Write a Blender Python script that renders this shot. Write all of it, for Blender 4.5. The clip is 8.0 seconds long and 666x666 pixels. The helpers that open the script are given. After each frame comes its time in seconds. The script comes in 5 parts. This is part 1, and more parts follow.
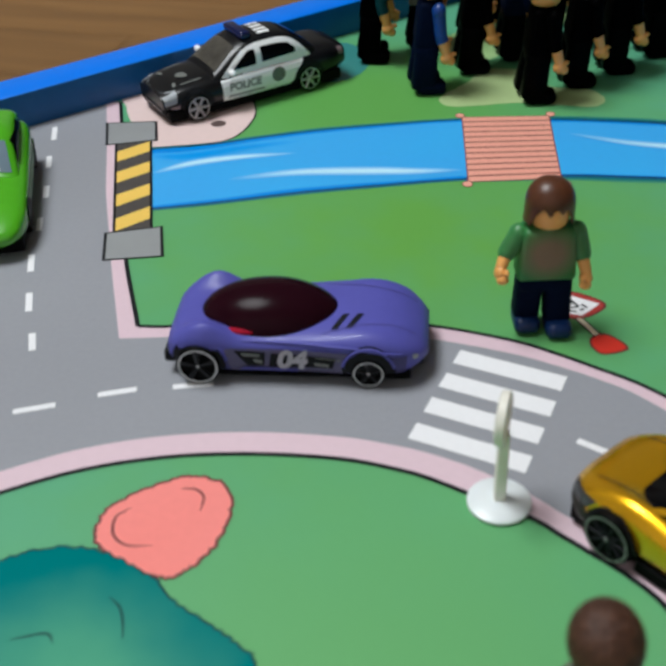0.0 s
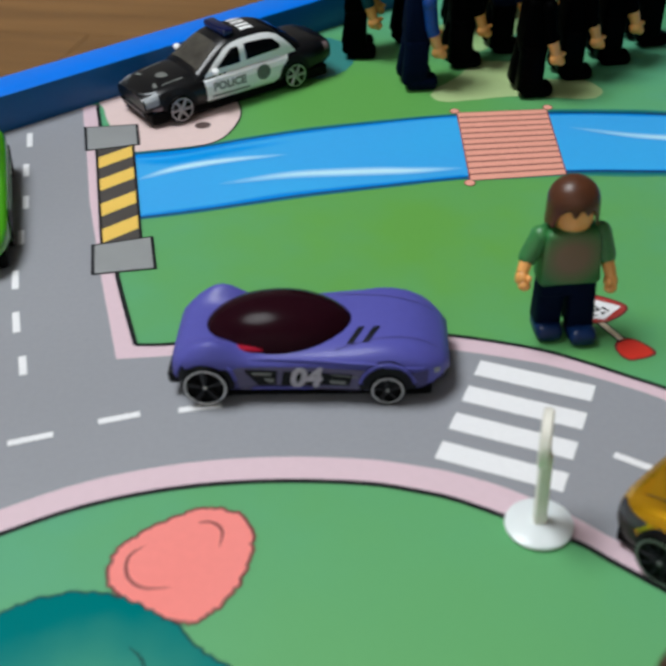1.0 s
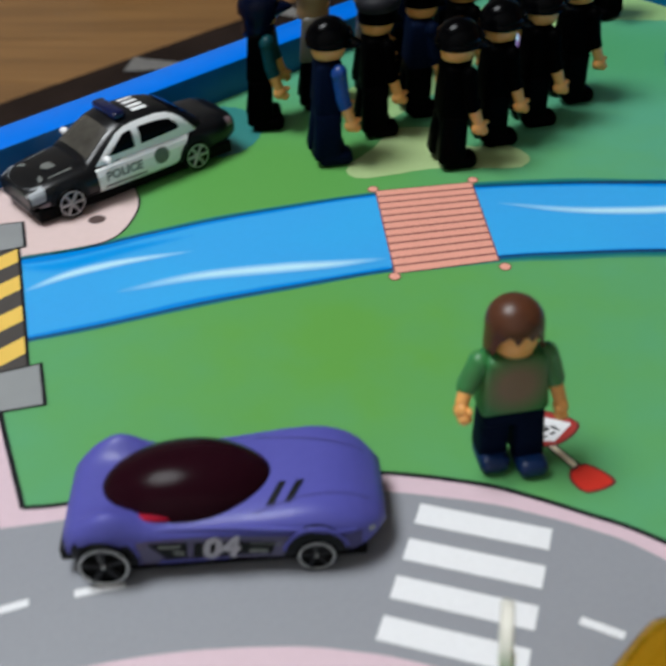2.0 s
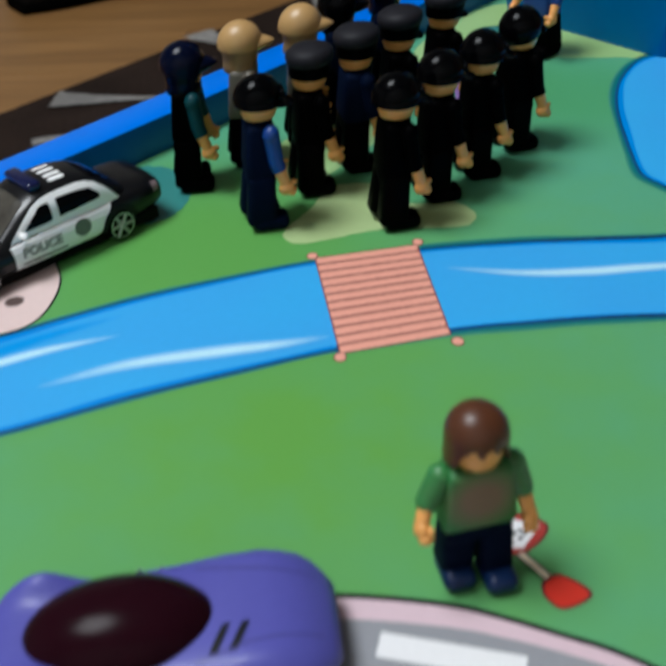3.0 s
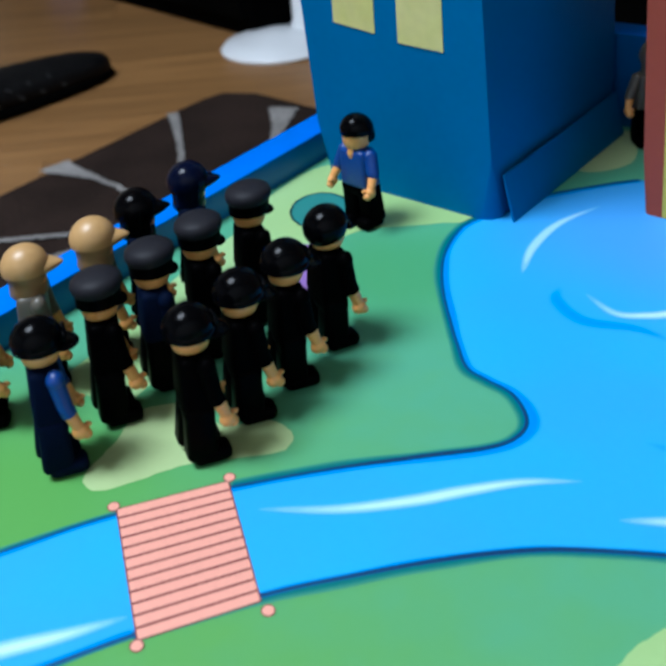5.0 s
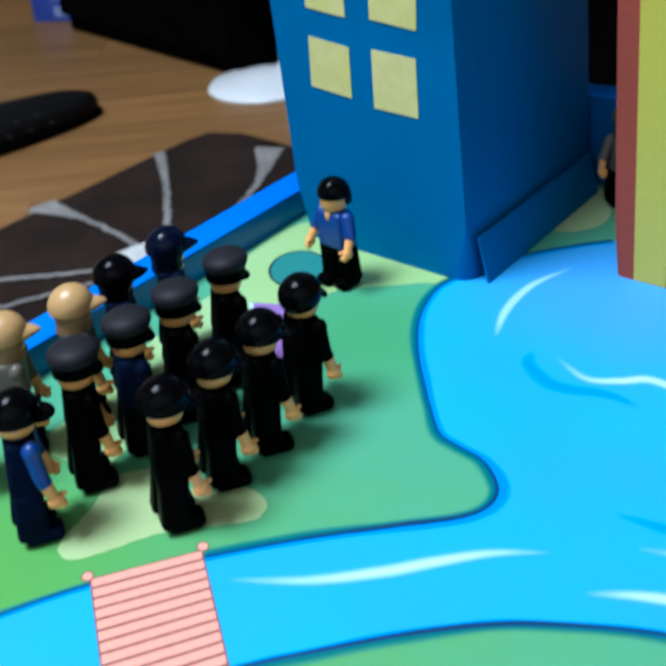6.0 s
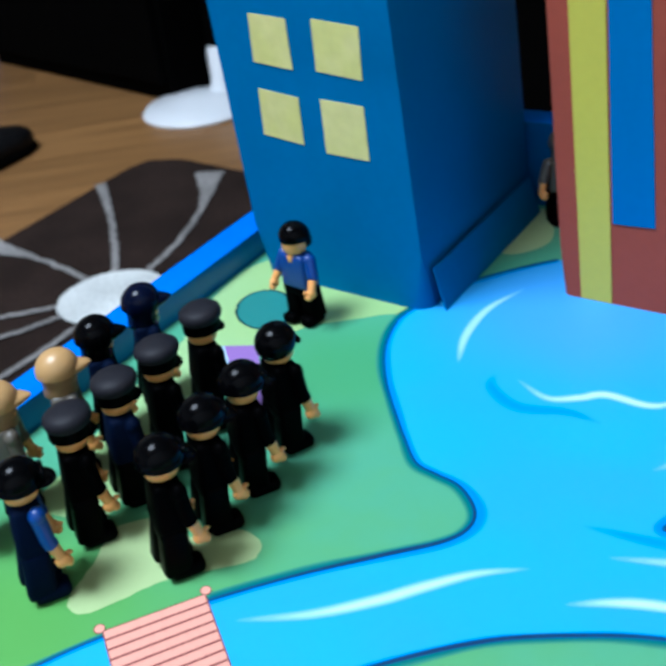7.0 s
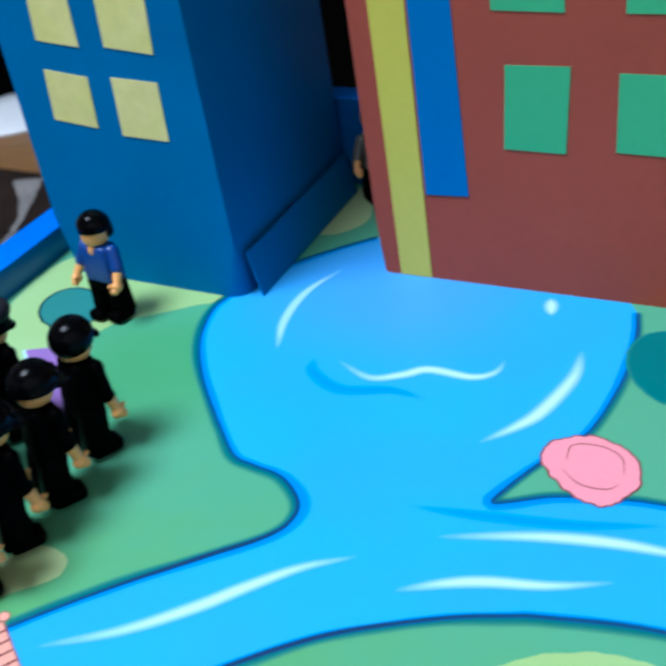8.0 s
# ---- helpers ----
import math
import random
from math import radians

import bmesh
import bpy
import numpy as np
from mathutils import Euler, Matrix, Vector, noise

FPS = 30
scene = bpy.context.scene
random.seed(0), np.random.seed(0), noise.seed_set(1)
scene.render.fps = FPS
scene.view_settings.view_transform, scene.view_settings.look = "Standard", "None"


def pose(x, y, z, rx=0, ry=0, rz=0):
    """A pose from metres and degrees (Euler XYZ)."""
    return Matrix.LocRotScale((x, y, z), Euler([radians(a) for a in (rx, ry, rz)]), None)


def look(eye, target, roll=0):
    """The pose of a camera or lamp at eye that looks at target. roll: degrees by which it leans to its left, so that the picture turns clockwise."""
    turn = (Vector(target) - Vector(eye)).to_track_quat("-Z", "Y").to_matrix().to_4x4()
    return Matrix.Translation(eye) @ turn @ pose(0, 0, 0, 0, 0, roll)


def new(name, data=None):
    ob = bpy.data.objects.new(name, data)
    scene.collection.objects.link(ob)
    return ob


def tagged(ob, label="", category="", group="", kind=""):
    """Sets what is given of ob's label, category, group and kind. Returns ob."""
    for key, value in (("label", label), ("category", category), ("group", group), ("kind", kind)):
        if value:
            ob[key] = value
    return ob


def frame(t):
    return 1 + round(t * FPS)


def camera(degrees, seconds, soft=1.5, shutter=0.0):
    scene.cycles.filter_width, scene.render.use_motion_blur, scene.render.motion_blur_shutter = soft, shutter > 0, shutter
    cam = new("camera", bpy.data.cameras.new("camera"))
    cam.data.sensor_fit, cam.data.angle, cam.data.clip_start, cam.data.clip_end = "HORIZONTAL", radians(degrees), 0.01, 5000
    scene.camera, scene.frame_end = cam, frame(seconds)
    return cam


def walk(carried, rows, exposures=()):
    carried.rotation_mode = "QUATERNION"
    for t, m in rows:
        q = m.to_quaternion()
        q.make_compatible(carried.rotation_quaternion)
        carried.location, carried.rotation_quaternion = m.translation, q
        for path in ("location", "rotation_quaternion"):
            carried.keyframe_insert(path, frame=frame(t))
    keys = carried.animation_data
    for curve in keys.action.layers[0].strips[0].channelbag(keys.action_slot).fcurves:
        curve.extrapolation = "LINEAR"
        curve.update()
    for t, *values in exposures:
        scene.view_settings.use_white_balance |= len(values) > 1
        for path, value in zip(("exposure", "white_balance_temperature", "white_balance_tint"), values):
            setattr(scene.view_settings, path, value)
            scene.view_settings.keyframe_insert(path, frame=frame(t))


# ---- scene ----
cam = camera(35.0, 8.0, soft=3.4, shutter=0.6)
cam.data.dof.use_dof, cam.data.dof.focus_distance, cam.data.dof.aperture_fstop = True, 0.34, 26.0
PATH = [
    (0, (0.0325, -0.2234, 0.1648), (-0.0632, 1.3863, -1.0183), -2.63),
    (0.5, (0.0276, -0.2159, 0.1649), (-0.0456, 1.4019, -1.0087), -2.02),
    (1, (0.0192, -0.2082, 0.1600), (-0.0013, 1.3953, -1.0351), -2.82),
    (1.5, (0.0208, -0.1895, 0.1584), (0.0483, 1.4130, -1.0378), -1.70),
    (1.7, (0.0228, -0.1770, 0.1610), (0.0834, 1.4358, -1.0202), -2.34),
    (2.8, (0.0268, -0.1476, 0.1646), (0.2332, 1.4566, -1.0118), -4.03),
    (3, (0.0287, -0.1368, 0.1655), (0.2501, 1.4747, -0.9981), -3.71),
    (3.5, (0.0421, -0.1239, 0.1700), (0.2993, 1.4939, -0.9774), -5.04),
    (4, (0.0529, -0.1131, 0.1726), (0.3545, 1.5020, -0.9678), -6.17),
    (4.5, (0.0657, -0.0992, 0.1832), (0.4624, 1.5265, -0.9122), -5.69),
    (4.7, (0.0676, -0.0990, 0.1840), (0.4763, 1.5384, -0.8892), -5.49),
    (5.8, (0.0713, -0.0988, 0.1976), (0.5013, 1.5633, -0.8284), -5.59),
    (6, (0.0743, -0.0988, 0.1994), (0.5230, 1.5688, -0.8094), -4.87),
    (6.5, (0.0765, -0.1000, 0.2203), (0.5740, 1.5687, -0.7636), -6.27),
    (7, (0.0634, -0.1067, 0.2215), (0.6126, 1.5289, -0.7901), -7.46),
    (7.5, (0.0673, -0.1011, 0.2090), (0.7773, 1.4616, -0.8175), -6.98),
    (8, (0.0809, -0.0974, 0.2023), (0.8828, 1.4165, -0.8298), -6.71),
]
walk(cam, [(t, look(e, g, r)) for t, e, g, r in PATH],
     [(0.0, -0.13, 5780, 6), (3.0, -0.13, 5680, 6), (4.5, 0.12, 5270, 7), (6.0, 0.61, 4990, 5), (7.0, 0.61, 4980, 6), (7.5, 0.60, 5070, 7), (8.0, 0.50, 4980, 8)])

# ---------------- light: one round ceiling lamp in a closed, pale room ----------------
FLOOR = -0.25
world = bpy.data.worlds.new("world")
world.use_nodes = True
world.node_tree.nodes["Background"].inputs[0].default_value = (0.5, 0.55, 0.6, 1)
world.node_tree.nodes["Background"].inputs[1].default_value = 0.3
scene.world = world
LAMP = (-0.72, 0.22, 1.95)
lamp = new("ceiling_lamp_light", bpy.data.lights.new("ceiling_lamp_light", "AREA"))
lamp.data.shape, lamp.data.size, lamp.data.energy, lamp.data.color = "DISK", 0.9, 50, (1.0, 0.95, 0.88)
lamp.matrix_world = look(LAMP, (LAMP[0] + 0.02, LAMP[1] + 0.01, 0))


# ---------------- materials ----------------
def mat(name, col, rough=0.5, metal=0.0, var=0.08, scale=120.0, bump=0.0, coat=0.0, spec=0.5, col2=None, big=12.0, emit=0.0):
    """A surface whose colour wanders at two scales; col2 is a second tint that comes in large soft patches."""
    m = bpy.data.materials.new(name)
    m.use_nodes = True
    nt = m.node_tree
    b = nt.nodes["Principled BSDF"]
    co = nt.nodes.new("ShaderNodeTexCoord")
    n1, n2 = nt.nodes.new("ShaderNodeTexNoise"), nt.nodes.new("ShaderNodeTexNoise")
    n1.inputs["Scale"].default_value, n1.inputs["Detail"].default_value = scale, 5
    n2.inputs["Scale"].default_value, n2.inputs["Detail"].default_value = big, 1
    nt.links.new(co.outputs["Object"], n1.inputs["Vector"])
    nt.links.new(co.outputs["Object"], n2.inputs["Vector"])
    mix = nt.nodes.new("ShaderNodeMix")
    mix.data_type = "RGBA"
    c2 = col2 or tuple(min(1, c * (1 + var)) for c in col)
    mix.inputs["A"].default_value, mix.inputs["B"].default_value = (*col, 1), (*c2, 1)
    ramp = nt.nodes.new("ShaderNodeMapRange")
    ramp.inputs[1].default_value, ramp.inputs[2].default_value = 0.36, 0.64
    nt.links.new(n2.outputs["Fac"], ramp.inputs[0])
    nt.links.new(ramp.outputs[0], mix.inputs["Factor"])
    fine = nt.nodes.new("ShaderNodeMix")
    fine.data_type, fine.blend_type = "RGBA", "MULTIPLY"
    fine.inputs["Factor"].default_value = 1
    r2 = nt.nodes.new("ShaderNodeMapRange")
    r2.inputs[1].default_value, r2.inputs[2].default_value = 0.3, 0.7
    r2.inputs[3].default_value, r2.inputs[4].default_value = 1 - var, 1
    nt.links.new(n1.outputs["Fac"], r2.inputs[0])
    nt.links.new(mix.outputs["Result"], fine.inputs["A"])
    nt.links.new(r2.outputs[0], fine.inputs["B"])
    nt.links.new(fine.outputs["Result"], b.inputs["Base Color"])
    b.inputs["Roughness"].default_value, b.inputs["Metallic"].default_value = rough, metal
    b.inputs["Coat Weight"].default_value, b.inputs["Specular IOR Level"].default_value = coat, spec
    b.inputs["Coat Roughness"].default_value = 0.08
    if bump:
        bp = nt.nodes.new("ShaderNodeBump")
        bp.inputs["Strength"].default_value, bp.inputs["Distance"].default_value = bump, 0.0006
        nt.links.new(n1.outputs["Fac"], bp.inputs["Height"])
        nt.links.new(bp.outputs["Normal"], b.inputs["Normal"])
    if emit:
        b.inputs["Emission Color"].default_value, b.inputs["Emission Strength"].default_value = (*col, 1), emit
    return m


def wood(name):
    m = bpy.data.materials.new(name)
    m.use_nodes = True
    nt = m.node_tree
    b = nt.nodes["Principled BSDF"]
    co, mp = nt.nodes.new("ShaderNodeTexCoord"), nt.nodes.new("ShaderNodeMapping")
    mp.inputs["Scale"].default_value = (1.5, 22, 10)
    info = nt.nodes.new("ShaderNodeObjectInfo")
    shift = nt.nodes.new("ShaderNodeVectorMath")
    n = nt.nodes.new("ShaderNodeTexNoise")
    n.inputs["Scale"].default_value, n.inputs["Detail"].default_value, n.inputs["Distortion"].default_value = 2.0, 6, 0.6
    nt.links.new(co.outputs["Object"], shift.inputs[0])
    nt.links.new(info.outputs["Random"], shift.inputs[1])
    nt.links.new(shift.outputs[0], mp.inputs["Vector"])
    nt.links.new(mp.outputs[0], n.inputs["Vector"])
    cr = nt.nodes.new("ShaderNodeValToRGB")
    cr.color_ramp.elements[0].position, cr.color_ramp.elements[0].color = 0.22, (0.157, 0.078, 0.024, 1)
    cr.color_ramp.elements[1].position, cr.color_ramp.elements[1].color = 0.80, (0.303, 0.158, 0.051, 1)
    nt.links.new(n.outputs["Fac"], cr.inputs[0])
    hue = nt.nodes.new("ShaderNodeHueSaturation")
    vr = nt.nodes.new("ShaderNodeMapRange")
    vr.inputs[3].default_value, vr.inputs[4].default_value = 0.85, 1.12
    nt.links.new(info.outputs["Random"], vr.inputs[0])
    nt.links.new(vr.outputs[0], hue.inputs["Value"])
    nt.links.new(cr.outputs[0], hue.inputs["Color"])
    nt.links.new(hue.outputs[0], b.inputs["Base Color"])
    b.inputs["Roughness"].default_value = 0.42
    return m



def shaded(name, centre, radius, inner, outer, start=0.45, spec=0.3):
    """Airbrushed print: one tint in the middle, another towards the edge."""
    m = mat(name, inner, 0.45, spec=spec)
    nt = m.node_tree
    co = nt.nodes.new("ShaderNodeTexCoord")
    dist = nt.nodes.new("ShaderNodeVectorMath")
    dist.operation = "DISTANCE"
    dist.inputs[1].default_value = (*centre, 0)[:3]
    nt.links.new(co.outputs["Object"], dist.inputs[0])
    wob = nt.nodes.new("ShaderNodeTexNoise")
    wob.inputs["Scale"].default_value = 60
    nt.links.new(co.outputs["Object"], wob.inputs["Vector"])
    add = nt.nodes.new("ShaderNodeMath")
    add.operation = "MULTIPLY_ADD"
    add.inputs[1].default_value = radius * 0.4
    nt.links.new(wob.outputs["Fac"], add.inputs[0])
    nt.links.new(dist.outputs["Value"], add.inputs[2])
    ramp = nt.nodes.new("ShaderNodeMapRange")
    ramp.inputs[1].default_value, ramp.inputs[2].default_value = radius * start, radius
    nt.links.new(add.outputs[0], ramp.inputs[0])
    mix = nt.nodes.new("ShaderNodeMix")
    mix.data_type = "RGBA"
    mix.inputs["A"].default_value, mix.inputs["B"].default_value = (*inner, 1), (*outer, 1)
    nt.links.new(ramp.outputs[0], mix.inputs["Factor"])
    nt.links.new(mix.outputs["Result"], nt.nodes["Principled BSDF"].inputs["Base Color"])
    return m


def deeper(m, centre, radius, tint):
    """Adds one more soft tint round a place."""
    nt = m.node_tree
    b = nt.nodes["Principled BSDF"]
    before = b.inputs["Base Color"].links[0].from_socket
    co, dist, ramp, mix = (nt.nodes.new(k) for k in ("ShaderNodeTexCoord", "ShaderNodeVectorMath", "ShaderNodeMapRange", "ShaderNodeMix"))
    dist.operation = "DISTANCE"
    dist.inputs[1].default_value = (*centre, 0)
    ramp.interpolation_type = "SMOOTHSTEP"
    ramp.inputs[1].default_value, ramp.inputs[2].default_value = radius, radius * 0.15
    mix.data_type = "RGBA"
    mix.inputs["B"].default_value = (*tint, 1)
    nt.links.new(co.outputs["Object"], dist.inputs[0])
    nt.links.new(dist.outputs["Value"], ramp.inputs[0])
    nt.links.new(ramp.outputs[0], mix.inputs["Factor"])
    nt.links.new(before, mix.inputs["A"])
    nt.links.new(mix.outputs["Result"], b.inputs["Base Color"])
    return m


M = {
    "grass": deeper(deeper(deeper(shaded("printed_green", (0.040, 0.055), 0.205, (0.124, 0.340, 0.058), (0.106, 0.356, 0.207), 0.22), (0.178, 0.222), 0.060, (0.085, 0.325, 0.135)), (0.030, -0.125), 0.125, (0.130, 0.375, 0.130)), (0.025, 0.145), 0.095, (0.112, 0.335, 0.068)),
    "pale": mat("printed_pale_green", (0.33, 0.52, 0.19), 0.42, var=0.03, scale=500, col2=(0.36, 0.56, 0.25)),
    "tan": mat("printed_tan_path", (0.40, 0.53, 0.24), 0.42, var=0.04, scale=400),
    # deeper blue round the near corner of the card house
    "water": deeper(mat("printed_blue", (0.060, 0.365, 0.80), 0.45, var=0.03, scale=400, col2=(0.058, 0.388, 0.81), big=20, spec=0.3), (0.275, 0.215), 0.075, (0.085, 0.328, 0.80)),
    "tree_line": mat("printed_dark_teal_line", (0.003, 0.036, 0.040), 0.45, var=0.1, spec=0.2),
    "teal_line": mat("printed_teal_shade", (0.022, 0.205, 0.185), 0.42, var=0.05),
    "navy_line": mat("printed_navy_line", (0.003, 0.030, 0.105), 0.45, var=0.05),
    "bank_blue": mat("printed_dusky_blue_line", (0.004, 0.095, 0.260), 0.45, var=0.05),
    "foam": mat("printed_white_wave", (0.50, 0.77, 0.92), 0.40, var=0.03),
    "road": mat("printed_grey_road", (0.276, 0.283, 0.312), 0.42, var=0.05, scale=700, big=14),
    "kerb": mat("printed_pink_kerb", (0.66, 0.50, 0.56), 0.42, var=0.04, scale=500),
    "ink": mat("printed_black_line", (0.007, 0.008, 0.010), 0.5, var=0.1, spec=0.15),
    "white_ink": mat("printed_white", (0.80, 0.80, 0.82), 0.42, var=0.04, scale=800),
    "cream_ink": mat("printed_cream", (0.84, 0.74, 0.55), 0.42, var=0.04, scale=600),
    "yellow_ink": mat("printed_yellow", (0.79, 0.53, 0.10), 0.42, var=0.05),
    "dark_ink": mat("printed_charcoal", (0.060, 0.053, 0.049), 0.45, var=0.15),
    "box_ink": mat("printed_mid_grey", (0.27, 0.28, 0.285), 0.42, var=0.06),
    "salmon": mat("printed_salmon", (0.85, 0.225, 0.195), 0.42, var=0.04, scale=500, col2=(0.86, 0.26, 0.235)),
    "salmon_line": mat("printed_salmon_line", (0.13, 0.022, 0.022), 0.45, var=0.3, scale=900),
    "pink": mat("printed_pink", (0.80, 0.29, 0.35), 0.42, var=0.04, scale=500),
    "plank": mat("printed_bridge_pink", (0.77, 0.36, 0.275), 0.42, var=0.05, scale=400),
    "bridge_line": mat("printed_bridge_line", (0.16, 0.030, 0.030), 0.45),
    "teal": mat("printed_teal", (0.004, 0.155, 0.165), 0.42, var=0.04, scale=300),
    "teal_mid": mat("printed_teal_mid", (0.040, 0.215, 0.200), 0.42, var=0.04, scale=300),
    "red_ink": mat("printed_red", (0.62, 0.030, 0.014), 0.42, var=0.05),
    "sign_red": mat("printed_dull_red", (0.36, 0.035, 0.028), 0.45, var=0.15),
    "purple_ink": mat("printed_purple", (0.27, 0.15, 0.44), 0.42, var=0.05),
    "spot_ink": mat("printed_dark_spot", (0.10, 0.065, 0.06), 0.45, var=0.2, scale=600),
    "brown_ink": mat("printed_brown", (0.33, 0.13, 0.06), 0.42, var=0.06),
    "lobe": mat("printed_cream_pink", (0.72, 0.56, 0.54), 0.42, var=0.04, scale=400),
    # one rim blue in two tints: lit on top, shaded on the walls
    "rim_top": mat("rim_blue_lit_top", (0.004, 0.17, 0.80), 0.35, var=0.05),
    "rim_side": mat("rim_blue_shaded_wall", (0.006, 0.10, 0.32), 0.40, var=0.08, scale=200),
    "tower": mat("blue_card", (0.003, 0.122, 0.322), 0.50, var=0.06, scale=300, bump=0.15, big=25, spec=0.22),
    "tower_w": mat("yellow_card", (0.62, 0.60, 0.20), 0.5, var=0.12, scale=160, bump=0.3, col2=(0.66, 0.62, 0.25), big=60),
    "red_card": mat("maroon_card", (0.280, 0.057, 0.033), 0.62, var=0.07, scale=300, bump=0.15, big=20, spec=0.22),
    "lime_card": mat("lime_card", (0.51, 0.46, 0.055), 0.45, var=0.05, scale=300),
    "blue_card2": mat("royal_blue_card", (0.003, 0.128, 0.37), 0.55, var=0.05, scale=300, spec=0.3),
    "green_card": mat("emerald_card", (0.072, 0.36, 0.150), 0.45, var=0.05, scale=300),
    "skin": mat("toy_skin", (0.78, 0.365, 0.095), 0.38, var=0.05, scale=600),
    "black_p": mat("black_plastic", (0.0004, 0.0004, 0.0005), 0.42, var=0.3, scale=500, spec=0.02),
    "teal_p": mat("dark_teal_plastic", (0.003, 0.045, 0.055), 0.45, var=0.2, scale=500, spec=0.2),
    "helmet_p": mat("glossy_black_plastic", (0.0008, 0.0009, 0.0013), 0.17, var=0.2, scale=500, spec=0.07),
    "hood_p": mat("glossy_navy_plastic", (0.0014, 0.0030, 0.014), 0.18, var=0.2, scale=500, spec=0.11),
    "black_m": mat("matt_black_plastic", (0.0004, 0.0004, 0.0005), 0.55, var=0.3, scale=500, spec=0.012),
    "shoe_blue": mat("blue_shoe_plastic", (0.004, 0.018, 0.075), 0.34, var=0.15, scale=500, spec=0.3),
    "navy_p": mat("navy_plastic", (0.0012, 0.0043, 0.018), 0.7, var=0.2, scale=500, spec=0.04),
    "blue_p": mat("blue_plastic", (0.005, 0.042, 0.22), 0.38, var=0.1, scale=500),
    "grey_p": mat("dark_grey_plastic", (0.011, 0.011, 0.015), 0.55, var=0.15, scale=500, spec=0.15),
    "tan_p": mat("tan_plastic", (0.45, 0.275, 0.105), 0.38, var=0.06, scale=400),
    "tan_dark": mat("brown_tan_plastic", (0.27, 0.165, 0.070), 0.45, var=0.1, scale=400),
    "brown_p": mat("brown_hair_plastic", (0.082, 0.028, 0.012), 0.36, var=0.15, scale=400, spec=0.35),
    "brown_m": mat("matt_brown_hair", (0.066, 0.027, 0.014), 0.5, var=0.6, scale=900, spec=0.3, bump=0.9),
    "glass_black": mat("black_side_glass", (0.002, 0.0022, 0.003), 0.2, var=0.2, spec=0.05),
    "door_ink": mat("faded_grey_decal", (0.27, 0.28, 0.28), 0.45, var=0.3, scale=900),
    "drab_p": mat("drab_plastic", (0.095, 0.085, 0.065), 0.45, var=0.15, scale=400),
    "green_p": mat("green_plastic", (0.046, 0.215, 0.055), 0.42, var=0.1, scale=300, col2=(0.055, 0.17, 0.050), big=90),
    "shirt": shaded("green_top_with_brown_print", (0, -0.004, 0.0240), 0.0105, (0.200, 0.135, 0.085), (0.035, 0.170, 0.045)),
    "white_p": mat("off_white_plastic", (0.82, 0.79, 0.70), 0.35, var=0.04, scale=300),
    "white_b": mat("white_plastic", (0.79, 0.84, 0.85), 0.32, var=0.03, scale=300),
    "purple_car": mat("violet_enamel", (0.086, 0.084, 0.375), 0.46, var=0.05, scale=500, coat=0.08, big=40, spec=0.28),
    # the same violet darkened: shade on flank and creases put into the colour
    "purple_side": mat("violet_shaded_enamel", (0.052, 0.047, 0.165), 0.46, var=0.08, scale=500, spec=0.3),
    "green_grey": mat("grey_green_enamel", (0.075, 0.20, 0.055), 0.4, var=0.15, scale=300),
    "rim_worn": mat("worn_silver_rim", (0.46, 0.46, 0.47), 0.38, metal=0.7, var=0.3, scale=1500),
    "rim_dull": mat("dull_dark_rim", (0.20, 0.20, 0.20), 0.4, metal=0.1, var=0.2),
    "carton_print": mat("pale_blue_print", (0.22, 0.26, 0.50), 0.5, var=0.3, scale=60),
    "path_white": mat("printed_off_white", (0.62, 0.62, 0.63), 0.42, var=0.04, scale=300, big=30),
    "tan_ink": mat("printed_tan_brown", (0.52, 0.27, 0.13), 0.42, var=0.06),
    "purple_dark": mat("violet_grey_enamel", (0.075, 0.066, 0.150), 0.42, var=0.2, scale=300, coat=0.2),
    "number_ink": mat("pale_number_decal", (0.44, 0.42, 0.49), 0.45, var=0.3, scale=900),
    "headlamp_grey": mat("smoky_headlamp", (0.055, 0.058, 0.062), 0.22, metal=0.2, var=0.3, scale=700),
    "canopy": mat("smoked_red_canopy", (0.015, 0.0028, 0.006), 0.20, var=0.1, scale=300, coat=0.0, spec=0.05),
    "canopy_red": mat("red_interior", (0.30, 0.004, 0.022), 0.7, var=0.1, spec=0.1),
    "tyre": mat("black_wheel", (0.0012, 0.0012, 0.0012), 0.6, var=0.2, scale=900, spec=0.08),
    "chrome": mat("silver_rim", (0.62, 0.62, 0.60), 0.28, metal=0.85, var=0.05),
    "gold": mat("gold_metal_paint", (0.95, 0.50, 0.005), 0.27, metal=0.82, var=0.06, scale=2500, coat=0.35),
    "gold_dark": mat("gold_shadow_trim", (0.02, 0.017, 0.015), 0.4),
    "green_car": mat("green_enamel", (0.085, 0.385, 0.007), 0.25, var=0.05, scale=500, coat=0.6),
    "black_car": mat("black_enamel", (0.004, 0.0045, 0.006), 0.28, var=0.2, scale=500, spec=0.3, coat=0.1),
    "white_car": mat("white_enamel", (0.90, 0.91, 0.91), 0.3, var=0.04, scale=500, coat=0.3),
    "glass_dark": mat("dark_car_glass", (0.003, 0.003, 0.0035), 0.12, var=0.2, spec=0.14),
    "glass_brown": mat("brown_windscreen", (0.070, 0.065, 0.055), 0.2, var=0.4, scale=250),
    "glass_blue": mat("blue_grey_windscreen", (0.16, 0.22, 0.27), 0.12, var=0.2, coat=0.4),
    "lightbar": mat("blue_light_bar", (0.003, 0.007, 0.050), 0.2, coat=0.2),
    "clear": mat("silver_headlamp", (0.28, 0.30, 0.32), 0.48, metal=0.1, var=0.2, scale=800),
